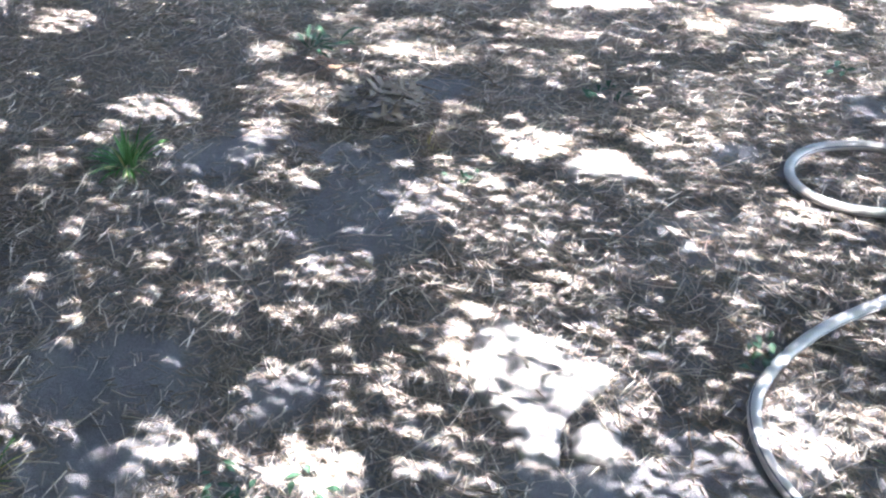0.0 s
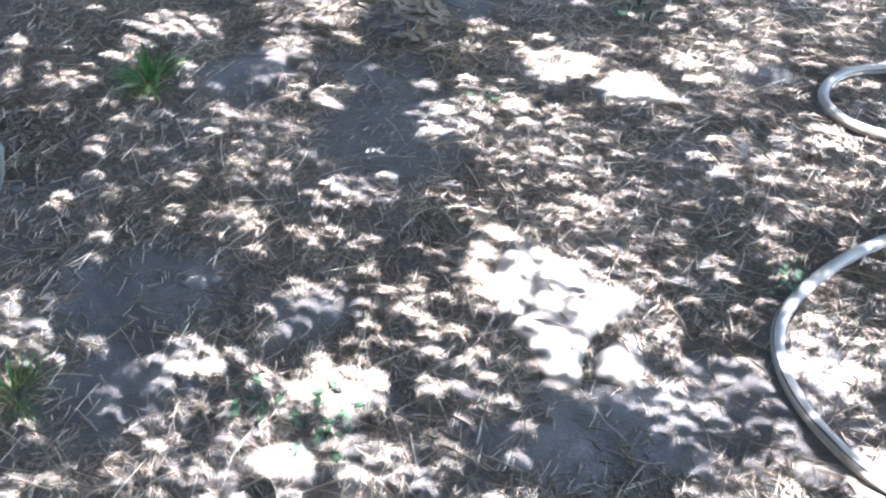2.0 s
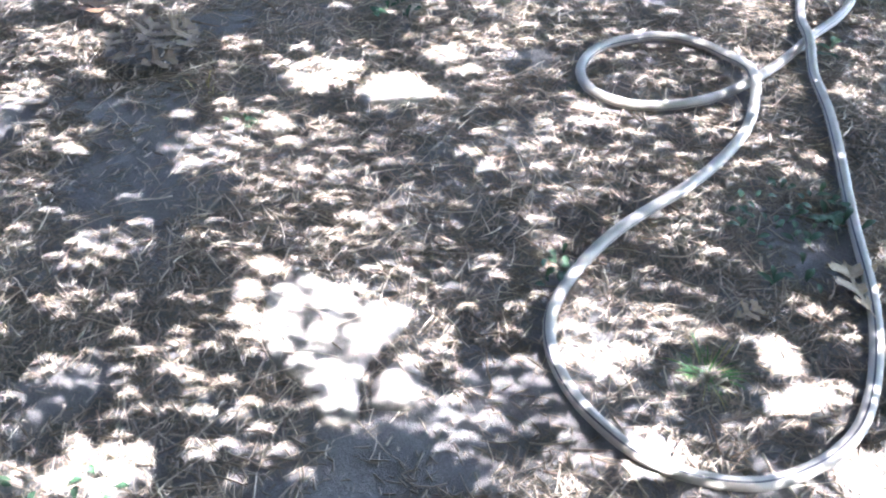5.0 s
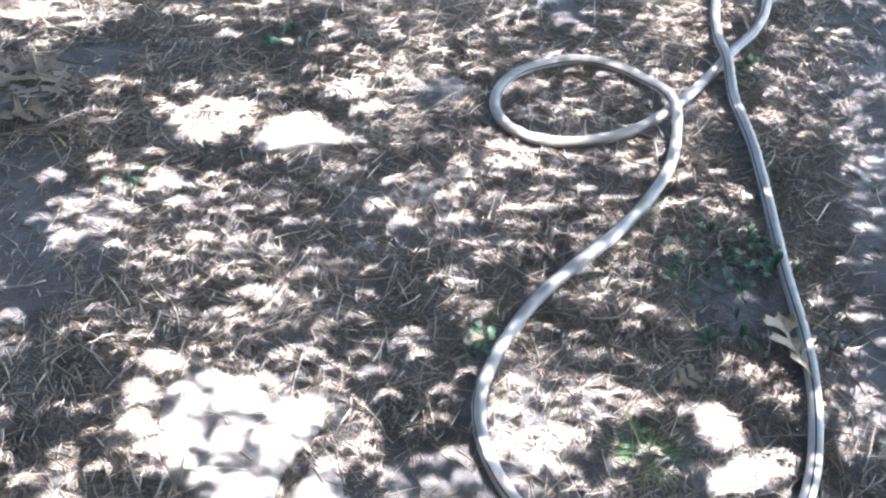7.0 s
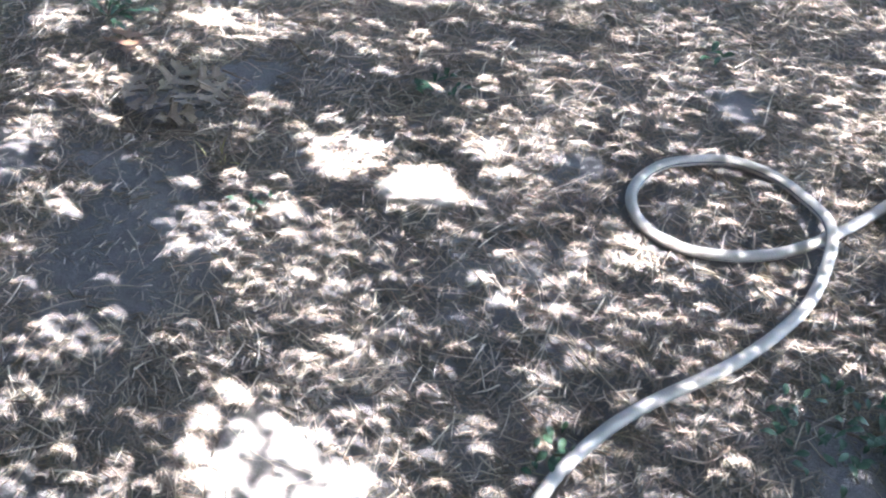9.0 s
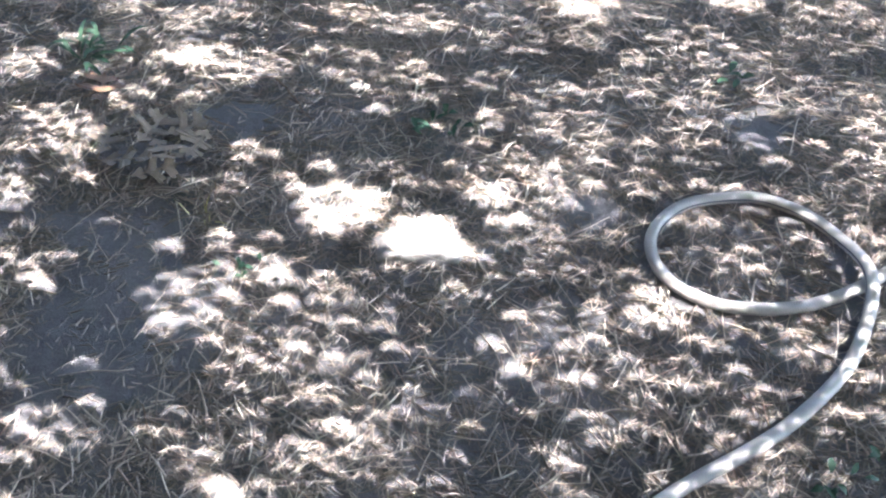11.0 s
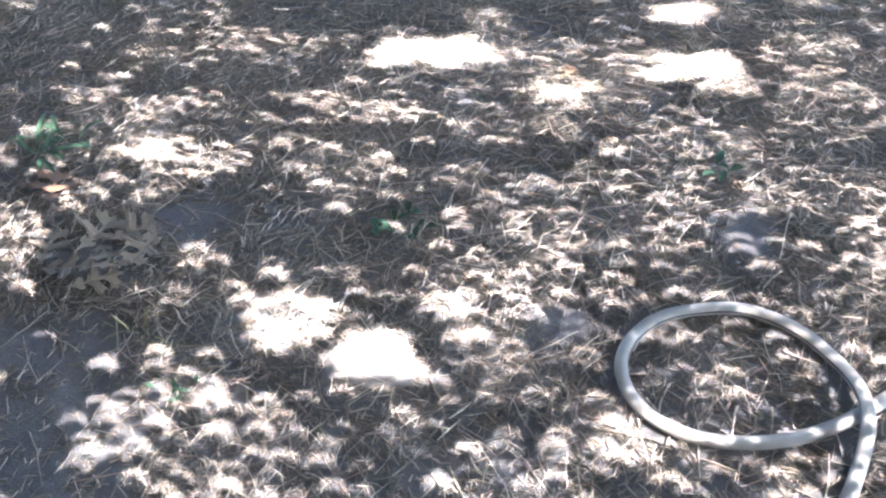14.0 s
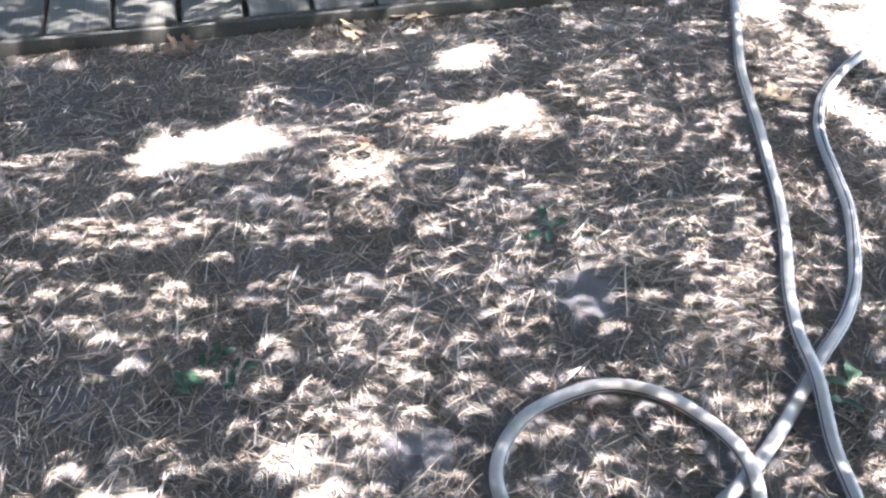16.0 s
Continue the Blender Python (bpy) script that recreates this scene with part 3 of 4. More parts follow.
WIDE_MIDDLE = [
    (0.0, 1.53, 0.045, 0.04), (-0.532, 0.809, 0.023, 0.017), (-0.538, 0.755, 0.022, 0.016), (-0.396, 0.701, 0.02, 0.014), (1.332, 1.854, 0.014, 0.008),
    (0.14, 2.4, 0.019, 0.013), (0.39, 2.41, 0.144, 0.035), (1.27, 2.45, 0.059, 0.046), (0.3, 2.47, 0.058, 0.028), (-0.08, 2.48, 0.065, 0.038), (0.18, 2.48, 0.046, 0.04),
    (-1.27, 2.49, 0.108, 0.07), (2.03, 2.5, 0.079, 0.176), (0.96, 2.95, 0.027, 0.032), (0.66, 2.95, 0.029, 0.014), (0.98, 3.04, 0.028, 0.013), (0.23, 3.09, 0.04, 0.03),
    (0.53, 3.12, 0.006, 0.008), (0.68, 3.14, 0.006, 0.027), (-0.03, 3.17, 0.052, 0.012), (0.09, 3.17, 0.014, 0.042), (0.21, 3.22, 0.04, 0.056), (0.56, 3.34, 0.05, 0.043),
    (0.36, 3.39, 0.052, 0.045), (0.53, 3.46, 0.09, 0.048),
]
BRIGHT_FRONT = [
    (0.66, 0.64, 0.048, 0.035), (-0.22, 0.81, 0.062, 0.045), (0.66, 0.84, 0.042, 0.028), (0.17, 0.85, 0.02, 0.019), (0.27, 0.86, 0.025, 0.036), (0.6, 0.87, 0.016, 0.022),
    (0.3, 0.91, 0.016, 0.014), (0.17, 0.91, 0.036, 0.026), (0.23, 0.97, 0.022, 0.022), (0.15, 0.99, 0.022, 0.016), (0.28, 1.01, 0.033, 0.029), (0.06, 1.03, 0.044, 0.03),
    (0.01, 1.07, 0.018, 0.018), (0.1, 1.07, 0.023, 0.018), (0.2, 1.07, 0.045, 0.031), (0.15, 1.12, 0.024, 0.018), (0.03, 1.12, 0.024, 0.019), (0.08, 1.17, 0.02, 0.027),
    (0.68, 1.43, 0.03, 0.024), (0.87, 1.5, 0.054, 0.04), (0.57, 1.73, 0.041, 0.018), (0.24, 1.78, 0.067, 0.052), (0.57, 1.8, 0.047, 0.029), (-0.11, 2.3, 0.111, 0.042),
]
BRIGHT_STONE = [
    (0.578, 1.815, 0.025, 0.013), (0.697, 1.871, 0.011, 0.021),
    (0.12, 1.62, 0.018, 0.012), (0.03, 1.57, 0.018, 0.014), (0.14, 1.55, 0.014, 0.01), (0.077, 0.984, 0.022, 0.016), (0.043, 1.022, 0.007, 0.01), (0.109, 0.947, 0.006, 0.006),
    (-0.48, 0.84, 0.034, 0.017),
    (-0.289, 0.65, 0.028, 0.014), (-0.18, 0.642, 0.027, 0.013),
    (0.094, 1.114, 0.019, 0.017),
    (0.86, 2.45, 0.07, 0.056), (2.09, 2.59, 0.031, 0.09), (0.45, 3.13, 0.026, 0.032), (0.63, 3.2, 0.055, 0.009), (0.48, 3.21, 0.022, 0.022), (0.42, 3.26, 0.023, 0.017),
]
OPEN_GAPS = [
    (1.01, 0.55, 0.057, 0.043), (-0.31, 0.66, 0.045, 0.02), (0.96, 0.7, 0.045, 0.035), (0.96, 0.79, 0.032, 0.04), (0.405, 1.69, 0.08, 0.06), (2.06, 2.2, 0.03, 0.13),
    (2.28, 2.53, 0.062, 0.204), (1.2, 2.53, 0.125, 0.06), (0.53, 2.645, 0.15, 0.055), (2.25, 2.65, 0.036, 0.064), (1.22, 2.77, 0.08, 0.035), (2.45, 2.8, 0.2, 0.25), (2.1, 2.72, 0.06, 0.05), (-0.06, 3.05, 0.069, 0.057),
]
THIN_COIL = [
    (1.086, 1.695, 0.009, 0.006), (0.929, 1.695, 0.019, 0.006), (1.041, 1.554, 0.013, 0.006), (1.01, 1.95, 0.006, 0.006), (0.985, 1.881, 0.006, 0.006), (1.048, 1.859, 0.01, 0.006),
    (1.288, 1.873, 0.006, 0.006), (1.274, 1.76, 0.017, 0.014), (1.161, 1.949, 0.006, 0.006), (1.187, 1.873, 0.006, 0.006), (0.557, 1.67, 0.007, 0.006), (0.647, 1.683, 0.006, 0.006),
    (0.709, 1.603, 0.006, 0.006), (0.759, 1.597, 0.006, 0.006), (0.653, 1.523, 0.006, 0.006), (0.962, 1.46, 0.011, 0.006), (1.129, 1.456, 0.007, 0.006), (1.191, 1.446, 0.007, 0.006),
    (1.09, 2.003, 0.006, 0.006), (1.076, 1.971, 0.006, 0.006), (1.227, 1.934, 0.006, 0.006), (1.281, 1.83, 0.006, 0.006), (1.127, 1.939, 0.006, 0.006), (1.407, 1.917, 0.015, 0.006),
]
THIN_CROSSING = [
    (0.096, 0.73, 0.006, 0.006), (0.401, 0.691, 0.019, 0.007), (-0.159, 0.905, 0.011, 0.009),
    (1.282, 1.789, 0.006, 0.006), (1.318, 1.731, 0.007, 0.006), (1.302, 1.668, 0.012, 0.006), (1.372, 1.669, 0.013, 0.006), (1.179, 1.773, 0.006, 0.006), (1.533, 1.743, 0.006, 0.006),
    (1.366, 1.543, 0.006, 0.006), (1.187, 1.588, 0.011, 0.006), (1.091, 1.711, 0.011, 0.008), (1.002, 1.636, 0.006, 0.006), (1.125, 1.573, 0.006, 0.006), (1.276, 1.608, 0.006, 0.006),
    (1.327, 1.601, 0.006, 0.006),
]
WIDE_COIL = [
    (1.06, 1.633, 0.011, 0.015), (0.929, 1.639, 0.018, 0.009), (1.179, 1.657, 0.009, 0.008), (0.891, 1.859, 0.033, 0.018), (1.005, 1.813, 0.015, 0.006), (1.08, 1.802, 0.04, 0.022),
    (1.29, 1.918, 0.016, 0.009), (0.818, 1.586, 0.022, 0.013), (0.875, 1.563, 0.006, 0.006), (0.741, 1.523, 0.016, 0.008), (0.553, 1.49, 0.01, 0.006), (0.827, 1.445, 0.01, 0.007),
    (0.909, 1.43, 0.016, 0.016), (0.723, 1.444, 0.01, 0.018), (0.589, 1.404, 0.019, 0.006), (1.088, 2.057, 0.009, 0.008), (0.992, 1.831, 0.016, 0.021), (1.56, 1.797, 0.01, 0.023),
    (1.689, 1.753, 0.017, 0.025), (1.33, 1.492, 0.006, 0.015), (1.438, 1.459, 0.007, 0.01), (1.003, 1.707, 0.01, 0.019), (-0.056, 1.604, 0.047, 0.032), (-0.084, 1.517, 0.035, 0.031),
]
WIDE_CROSSING = [
    (1.434, 1.877, 0.015, 0.009), (1.445, 1.76, 0.009, 0.008), (0.942, 1.711, 0.01, 0.007), (1.019, 1.609, 0.009, 0.006), (1.174, 1.701, 0.011, 0.006),
    (0.37, 0.918, 0.023, 0.014), (0.398, 0.86, 0.017, 0.009), (0.42, 0.777, 0.021, 0.021), (0.374, 0.746, 0.02, 0.014), (0.462, 0.832, 0.022, 0.016), (0.368, 0.814, 0.011, 0.009), (0.084, 0.674, 0.018, 0.017), (-0.076, 0.805, 0.015, 0.014),
    (0.064, 1.67, 0.036, 0.025), (0.016, 1.556, 0.023, 0.016), (-0.122, 1.584, 0.025, 0.019),
]
THIN_GAPS = THIN_FRONT + THIN_STONE + THIN_HOSE + THIN_MIDDLE + THIN_LOOP + THIN_BACK + THIN_EDGE + THIN_FAR + THIN_COIL + THIN_CROSSING
WIDE_GAPS = WIDE_FRONT + WIDE_STONE + WIDE_HOSE + WIDE_MIDDLE + WIDE_COIL + WIDE_CROSSING
BRIGHT_GAPS = BRIGHT_FRONT + BRIGHT_STONE
DENSE_NEAR = [
    (-0.19, 1.525, 0.174, 0.196), (-0.577, 1.769, 0.132, 0.137), (-1.268, 2.301, 0.228, 0.248), (-0.691, 1.055, 0.164, 0.144), (0.1, 1.783, 0.089, 0.093), (1.138, 1.026, 0.125, 0.142),
    (1.334, 1.169, 0.074, 0.115), (-0.128, 1.49, 0.157, 0.14), (0.013, 2.082, 0.111, 0.091), (-0.234, 1.642, 0.161, 0.219), (-0.607, 1.007, 0.142, 0.091), (0.184, 0.704, 0.111, 0.074),
    (-0.036, 0.91, 0.062, 0.079), (1.27, 1.931, 0.1, 0.072), (0.52, 1.083, 0.077, 0.194), (-0.12, 1.22, 0.08, 0.05), (-0.42, 1.12, 0.09, 0.05), (0.22, 2, 0.1, 0.06),
    (-0.32, 1.28, 0.1, 0.06), (0.85, 2.85, 0.14, 0.05), (1.47, 1.35, 0.1, 0.14), (-0.27, 1.82, 0.2, 0.06),
]
DENSE_FAR = [
    (-0.2, 1.72, 0.14, 0.1), (0.52, 2.24, 0.09, 0.05), (-0.03, 2.24, 0.16, 0.045), (1.4, 1.22, 0.1, 0.16), (1.58, 1.72, 0.07, 0.08), (-0.9, 2.2, 0.3, 0.3),
    (0.68, 3.03, 0.17, 0.05), (-0.28, 2.1, 0.1, 0.08), (0.41, 2.92, 0.26, 0.1), (0.2, 2.84, 0.17, 0.1), (-0.5, 2.78, 0.2, 0.2), (0.1, 2.12, 0.14, 0.07),
    (0.4, 1.96, 0.14, 0.05), (0.4, 2.34, 0.16, 0.045), (0.75, 2.23, 0.12, 0.05), (0.85, 2.76, 0.1, 0.05), (-0.05, 2.55, 0.2, 0.06), (-0.17, 1.96, 0.15, 0.1),
    (-1.1, 1.7, 0.3, 0.35), (-0.82, 1.74, 0.08, 0.08), (-1, 1.25, 0.2, 0.2), (-1.25, 2.25, 0.35, 0.3), (-1.2, 1.75, 0.2, 0.2), (1.46, 1.58, 0.07, 0.09),
]
DENSE_EDGE = [
    (0.15, 3.04, 0.15, 0.06), (0.38, 2.96, 0.2, 0.08), (0.12, 2.85, 0.15, 0.08),
]
DENSE = DENSE_NEAR + DENSE_FAR + DENSE_EDGE


def crown_height(x, y):
    """The crown's underside rises away from the trunk."""
    t = np.clip((np.asarray(y) - 0.75) / 1.3, 0, 1)
    return CROWN_LOW + 0.85 * t * t * (3 - 2 * t) + 0.2 * value_noise(x, y, 0.5, 37)


def build_crown():
    """Leaves of the crown. Gaps between them let the sun through: a small gap throws an image of the sun's disc."""
    r = np.random.default_rng(21)
    x0, y0, x1, y1, cell = -2.0, 0.1, 3.0, 3.9, 0.002
    w, h = int((x1 - x0) / cell), int((y1 - y0) / cell)
    gx, gy = np.meshgrid(x0 + (np.arange(w) + 0.5) * cell, y0 + (np.arange(h) + 0.5) * cell)
    hole = np.zeros((h, w), bool)
    # the widest gaps stand open, with ragged rims
    ragged = 0.6 * value_noise(gx, gy, 0.055, 31) + 0.75 * value_noise(gx, gy, 0.022, 32)
    hole |= inside(gx, gy, OPEN_GAPS, 1.12) + ragged > 0.3
    # small gaps, spaced out as leaves space them: wide apart in the crown, close where it is thin, few where it is dense
    n = int(9000 * (x1 - x0) * (y1 - y0))
    middles = np.array(BRIGHT_GAPS + WIDE_GAPS + THIN_GAPS)
    hx, hy = np.append(middles[:, 0], r.uniform(x0, x1, n)), np.append(middles[:, 1], r.uniform(y0, y1, n))
    n = len(hx)
    wide = inside(hx, hy, WIDE_GAPS, 1.0) > 0
    thin = inside(hx, hy, THIN_GAPS, 1.0) > 0
    bright = inside(hx, hy, BRIGHT_GAPS, 1.15) > 0
    dense = np.clip(inside(hx, hy, DENSE, 1.15) * 3, 0, 1)
    apart = np.where(bright, WIDE_APART * 0.92, np.where(wide, WIDE_APART, np.where(thin, THIN_APART, APART * (1 + 0.25 * value_noise(hx, hy, 0.16, 33) + 0.15 * value_noise(hx, hy, 0.4, 34) + 0.4 * np.clip(inside(hx, hy, [(1.3, 1.24, 0.36, 0.3)]), 0, 0.7)) * (1 + 2.0 * dense)))) * (crown_height(hx, hy) / 3.8) ** 0.9
    shut = (dense > 0.25) & (hx > -0.75) & ~(thin | wide | bright) & (r.uniform(0, 1, n) < 0.94)
    grid, chosen = {}, []
    for k in np.flatnonzero(~shut):
        d = apart[k]
        ci, cj = int(hx[k] / 0.05), int(hy[k] / 0.05)
        reach = int(d / 0.05) + 1
        if all((hx[k] - hx[q]) ** 2 + ((hy[k] - hy[q]) * 1.8) ** 2 > d * d
               for a in range(ci - reach, ci + reach + 1) for b in range(cj - reach, cj + reach + 1) for q in grid.get((a, b), ())):
            grid.setdefault((ci, cj), []).append(k)
            chosen.append(k)
    hx, hy, thin, wide, bright = (q[chosen] for q in (hx, hy, thin, wide, bright))
    n = len(hx)
    size = np.clip(r.lognormal(math.log(HOLE), 0.45, n) * (1 + 0.3 * value_noise(hx, hy, 0.13, 35)), 0.002, 0.0075) * np.where(thin, 1.38, 1.0) * (1 - np.clip((-0.3 - hx) * 0.4, 0, 0.18))
    size = np.where(bright, r.uniform(0.0085, 0.0125, n), np.where(wide, r.uniform(0.0042, 0.0078, n), size)) * crown_height(hx, hy) / 3.5
    for cx, cy, s, e, a in zip(hx, hy, size, r.uniform(0.6, 1, n), r.uniform(0, math.pi, n)):
        i0, i1 = max(int((cx - s - x0) / cell), 0), min(int((cx + s - x0) / cell) + 2, w)
        j0, j1 = max(int((cy - s - y0) / cell), 0), min(int((cy + s - y0) / cell) + 2, h)
        u, v = gx[j0:j1, i0:i1] - cx, gy[j0:j1, i0:i1] - cy
        p, q = u * math.cos(a) + v * math.sin(a), v * math.cos(a) - u * math.sin(a)
        hole[j0:j1, i0:i1] |= (p / s) ** 2 + (q / (s * e)) ** 2 < 1
    cover = np.zeros((h, w), np.uint8)
    kept = []
    k = np.arange(90)
    inner = np.stack([np.sqrt((k + 0.5) / 90) * np.cos(k * 2.39996), np.sqrt((k + 0.5) / 90) * np.sin(k * 2.39996)], 1)
    for lo, hi, allow, many in ((0.026, 0.038, 0.0, 60000), (0.015, 0.024, 0.0, 70000), (0.010, 0.015, 0.0, 80000), (0.008, 0.011, 0.0, 80000),
                                (0.007, 0.009, 0.03, 80000), (0.006, 0.008, 0.05, 80000), (0.005, 0.007, 0.08, 80000), (0.0045, 0.006, 0.10, 80000)):
        open_cells = np.argwhere((cover < 1) & ~hole)
        m = min(len(open_cells), many)
        if m == 0:
            break
        pick = open_cells[r.choice(len(open_cells), m, replace=False)]
        c = np.stack([x0 + (pick[:, 1] + r.uniform(0, 1, m)) * cell, y0 + (pick[:, 0] + r.uniform(0, 1, m)) * cell], 1)
        a, L = r.uniform(0, 2 * math.pi, m), r.uniform(lo, hi, m)
        W = L * r.uniform(0.55, 0.8, m)
        ca, sa = np.cos(a)[:, None], np.sin(a)[:, None]
        px, py = inner[None, :, 0] * L[:, None], inner[None, :, 1] * W[:, None]
        ci = np.clip(((c[:, :1] + px * ca - py * sa - x0) / cell).astype(int), 0, w - 1)
        cj = np.clip(((c[:, 1:] + px * sa + py * ca - y0) / cell).astype(int), 0, h - 1)
        ok = hole[cj, ci].mean(1) <= allow
        for i in np.flatnonzero(ok):
            if cover[pick[i, 0], pick[i, 1]]:
                continue
            cover[cj[i], ci[i]] = 1
            kept.append((c[i, 0], c[i, 1], a[i], L[i], W[i]))
    # the crown goes on round about, less finely
    for _ in range(OUTER_LEAVES):
        gx1, gy1 = r.uniform(-8, 9), r.uniform(-6, 10)
        if x0 < gx1 < x1 and y0 < gy1 < y1:
            continue
        kept.append((gx1, gy1, r.uniform(0, 6.28), r.uniform(0.10, 0.2), r.uniform(0.07, 0.12)))
    kept = np.array(kept)
    n = len(kept)
    gx2, gy2, a, L, W = kept.T
    z = crown_height(gx2, gy2) + r.uniform(0, 0.5, n)
    centre = np.stack([gx2 + z * KX, gy2 + z * KY, z], 1)
    shape = np.array([(-1, 0), (-0.5, -0.8), (0.3, -0.9), (1, 0), (0.3, 0.9), (-0.5, 0.8)])
    px, py = shape[None, :, 0] * L[:, None] * 1.03, shape[None, :, 1] * W[:, None] * 1.08
    dx, dy = px * np.cos(a)[:, None] - py * np.sin(a)[:, None], px * np.sin(a)[:, None] + py * np.cos(a)[:, None]
    tx, ty = r.normal(0, 0.35, n)[:, None], r.normal(0, 0.35, n)[:, None]
    dz = dx * tx + dy * ty
    verts = np.stack([centre[:, :1] + dx + dz * KX, centre[:, 1:2] + dy + dz * KY, centre[:, 2:] + dz], 2).reshape(-1, 3)
    f = (np.arange(n)[:, None] * 6 + np.arange(6)[None])
    me = bpy.data.meshes.new("crown")
    me.vertices.add(len(verts))
    me.vertices.foreach_set("co", verts.ravel())
    me.loops.add(f.size)
    me.loops.foreach_set("vertex_index", f.ravel())
    me.polygons.add(n)
    me.polygons.foreach_set("loop_start", np.arange(0, f.size, 6))
    me.materials.append(CANOPY_LEAF)
    me.update(calc_edges=True)
    return me


def build_tree():
    tree = tagged(new("oak_tree"), "leafy oak tree with small gaps between its leaves", "tree")
    tree.location = (4.3, -2.2, 0)
    base = tree.location
    stem = [(0, 0, -0.1), (0.02, 0, 0.25), (0.03, 0.05, 1.2), (-0.02, 0.12, 2.0), (-0.06, 0.2, 2.8), (-0.1, 0.3, 3.7)]
    v, f = tapered(stem, [0.36, 0.24, 0.20, 0.18, 0.15, 0.10], 14, 0.25)
    part("trunk", mesh_of("trunk", v, f, [BARK], True), tree, "rough grey-brown trunk")
    for a, reach, z in ((2.3, 2.9, 4.2), (1.7, 3.4, 4.25), (2.9, 3.0, 4.2), (0.8, 2.4, 4.3), (-1.2, 2.0, 4.2), (0.1, 2.2, 4.3)):
        tip = (reach * math.cos(a), 0.4 + reach * math.sin(a), z + 0.3)
        mid = (reach * 0.4 * math.cos(a + 0.2), 0.3 + reach * 0.4 * math.sin(a + 0.2), 3.5)
        v, f = tapered([(-0.06, 0.2, 2.8), mid, ((mid[0] + tip[0]) / 2, (mid[1] + tip[1]) / 2 + 0.1, (mid[2] + tip[2]) / 2 + 0.05), tip], [0.09, 0.05, 0.03, 0.012], 8, 0.2)
        part("limb", mesh_of("limb", v, f, [BARK], True), tree)
    crown = part("crown", build_crown(), tree, "dense small green oak leaves")
    crown.matrix_parent_inverse = Matrix.Translation(-base)
    return tree


build_tree()


def build_moon():
    """Half of the sun is hidden by the moon, so each gap throws a crescent."""
    way = Vector((KX + ECLIPSE[0], KY + ECLIPSE[1], 1)).normalized()
    bm = bmesh.new()
    bmesh.ops.create_icosphere(bm, subdivisions=4, radius=MOON_AWAY * math.tan(radians(0.272)))
    ob = new("moon", from_bm("moon", bm, ROCK, smooth=True))
    ob.location = Vector((0.5, 1.7, 0)) + way * MOON_AWAY
    return tagged(ob, "dark moon before the sun in a partial eclipse", "moon", kind="structure")


build_moon()


# ---------------------------------------------------------------- unseen plain walls, added to hold back sky light
# added out of view: lowers the ambient light from the south
wall = new("sky_block_south", from_bm("sky_block_south", box_bm((18.0, 0.2, 3.0), (0, 0, 1.45), 0.01), PLASTER))
wall.location = (0.5, -4.6, 0)
tagged(wall, "plain plastered wall, unseen, added to cut sky light from the south", "wall", kind="structure")
# added beyond the deck, unseen: blocks low northern sky and darkens board gaps
wall = new("sky_block_north", from_bm("sky_block_north", box_bm((18.0, 0.2, 2.2), (0, 0, 1.05), 0.01), BARK))
wall.matrix_basis = pose(0.5, 6.4, 0, 0, 0, -9.3)
tagged(wall, "plain dark wall, unseen, added behind the deck to block northern sky", "wall", kind="structure")


# added just out of view: takes sky light off the ground at the left
wall = new("sky_block_west", from_bm("sky_block_west", box_bm((0.2, 8.0, 2.1), (0, 0, 1.0), 0.01), BARK))
wall.location = (-2.2, -0.55, 0)
tagged(wall, "plain dark wall, unseen, added to shade the yard's west side", "wall", kind="structure")


# ---------------------------------------------------------------- low deck
def build_deck():
    """Boards that run away from the yard behind one narrow front board, a hand's width above the soil."""
    deck = tagged(new("wooden_deck"), "low weathered grey wooden deck with dark gaps between boards", "deck")
    deck.matrix_basis = pose(0, 3.194, 0, 0, 0, -9.5)
    r = random.Random(4)
    deep = 2.4
    for i in range(-9, 11):
        wd = 0.163 + r.uniform(-0.004, 0.003)
        bm = box_bm((wd, deep, 0.034), (0, deep / 2, 0), 0.007, 0.0012, 6)
        part("board", from_bm("board", bm, BOARD), deck, m=pose(0.104 + 0.1755 * i + r.uniform(-0.002, 0.002), 0.023 + r.uniform(-0.002, 0.002), 0.030 + r.uniform(-0.001, 0.001), 0, r.uniform(-0.3, 0.3), 4.5 + r.uniform(-0.15, 0.15)))
    bm = box_bm((3.6, 0.014, 0.043), (0.1, 0.006, 0.0235), 0.003, 0.001, 16)
    part("front_board", from_bm("front_board", bm, BOARD), deck, "narrow grey board across the board ends")
    for y in (0.12, 1.1, 2.2):
        part("joist", from_bm("joist", box_bm((3.5, 0.06, 0.022), (0.1, y, 0.0), 0.003), BOARD), deck)
    return deck


build_deck()


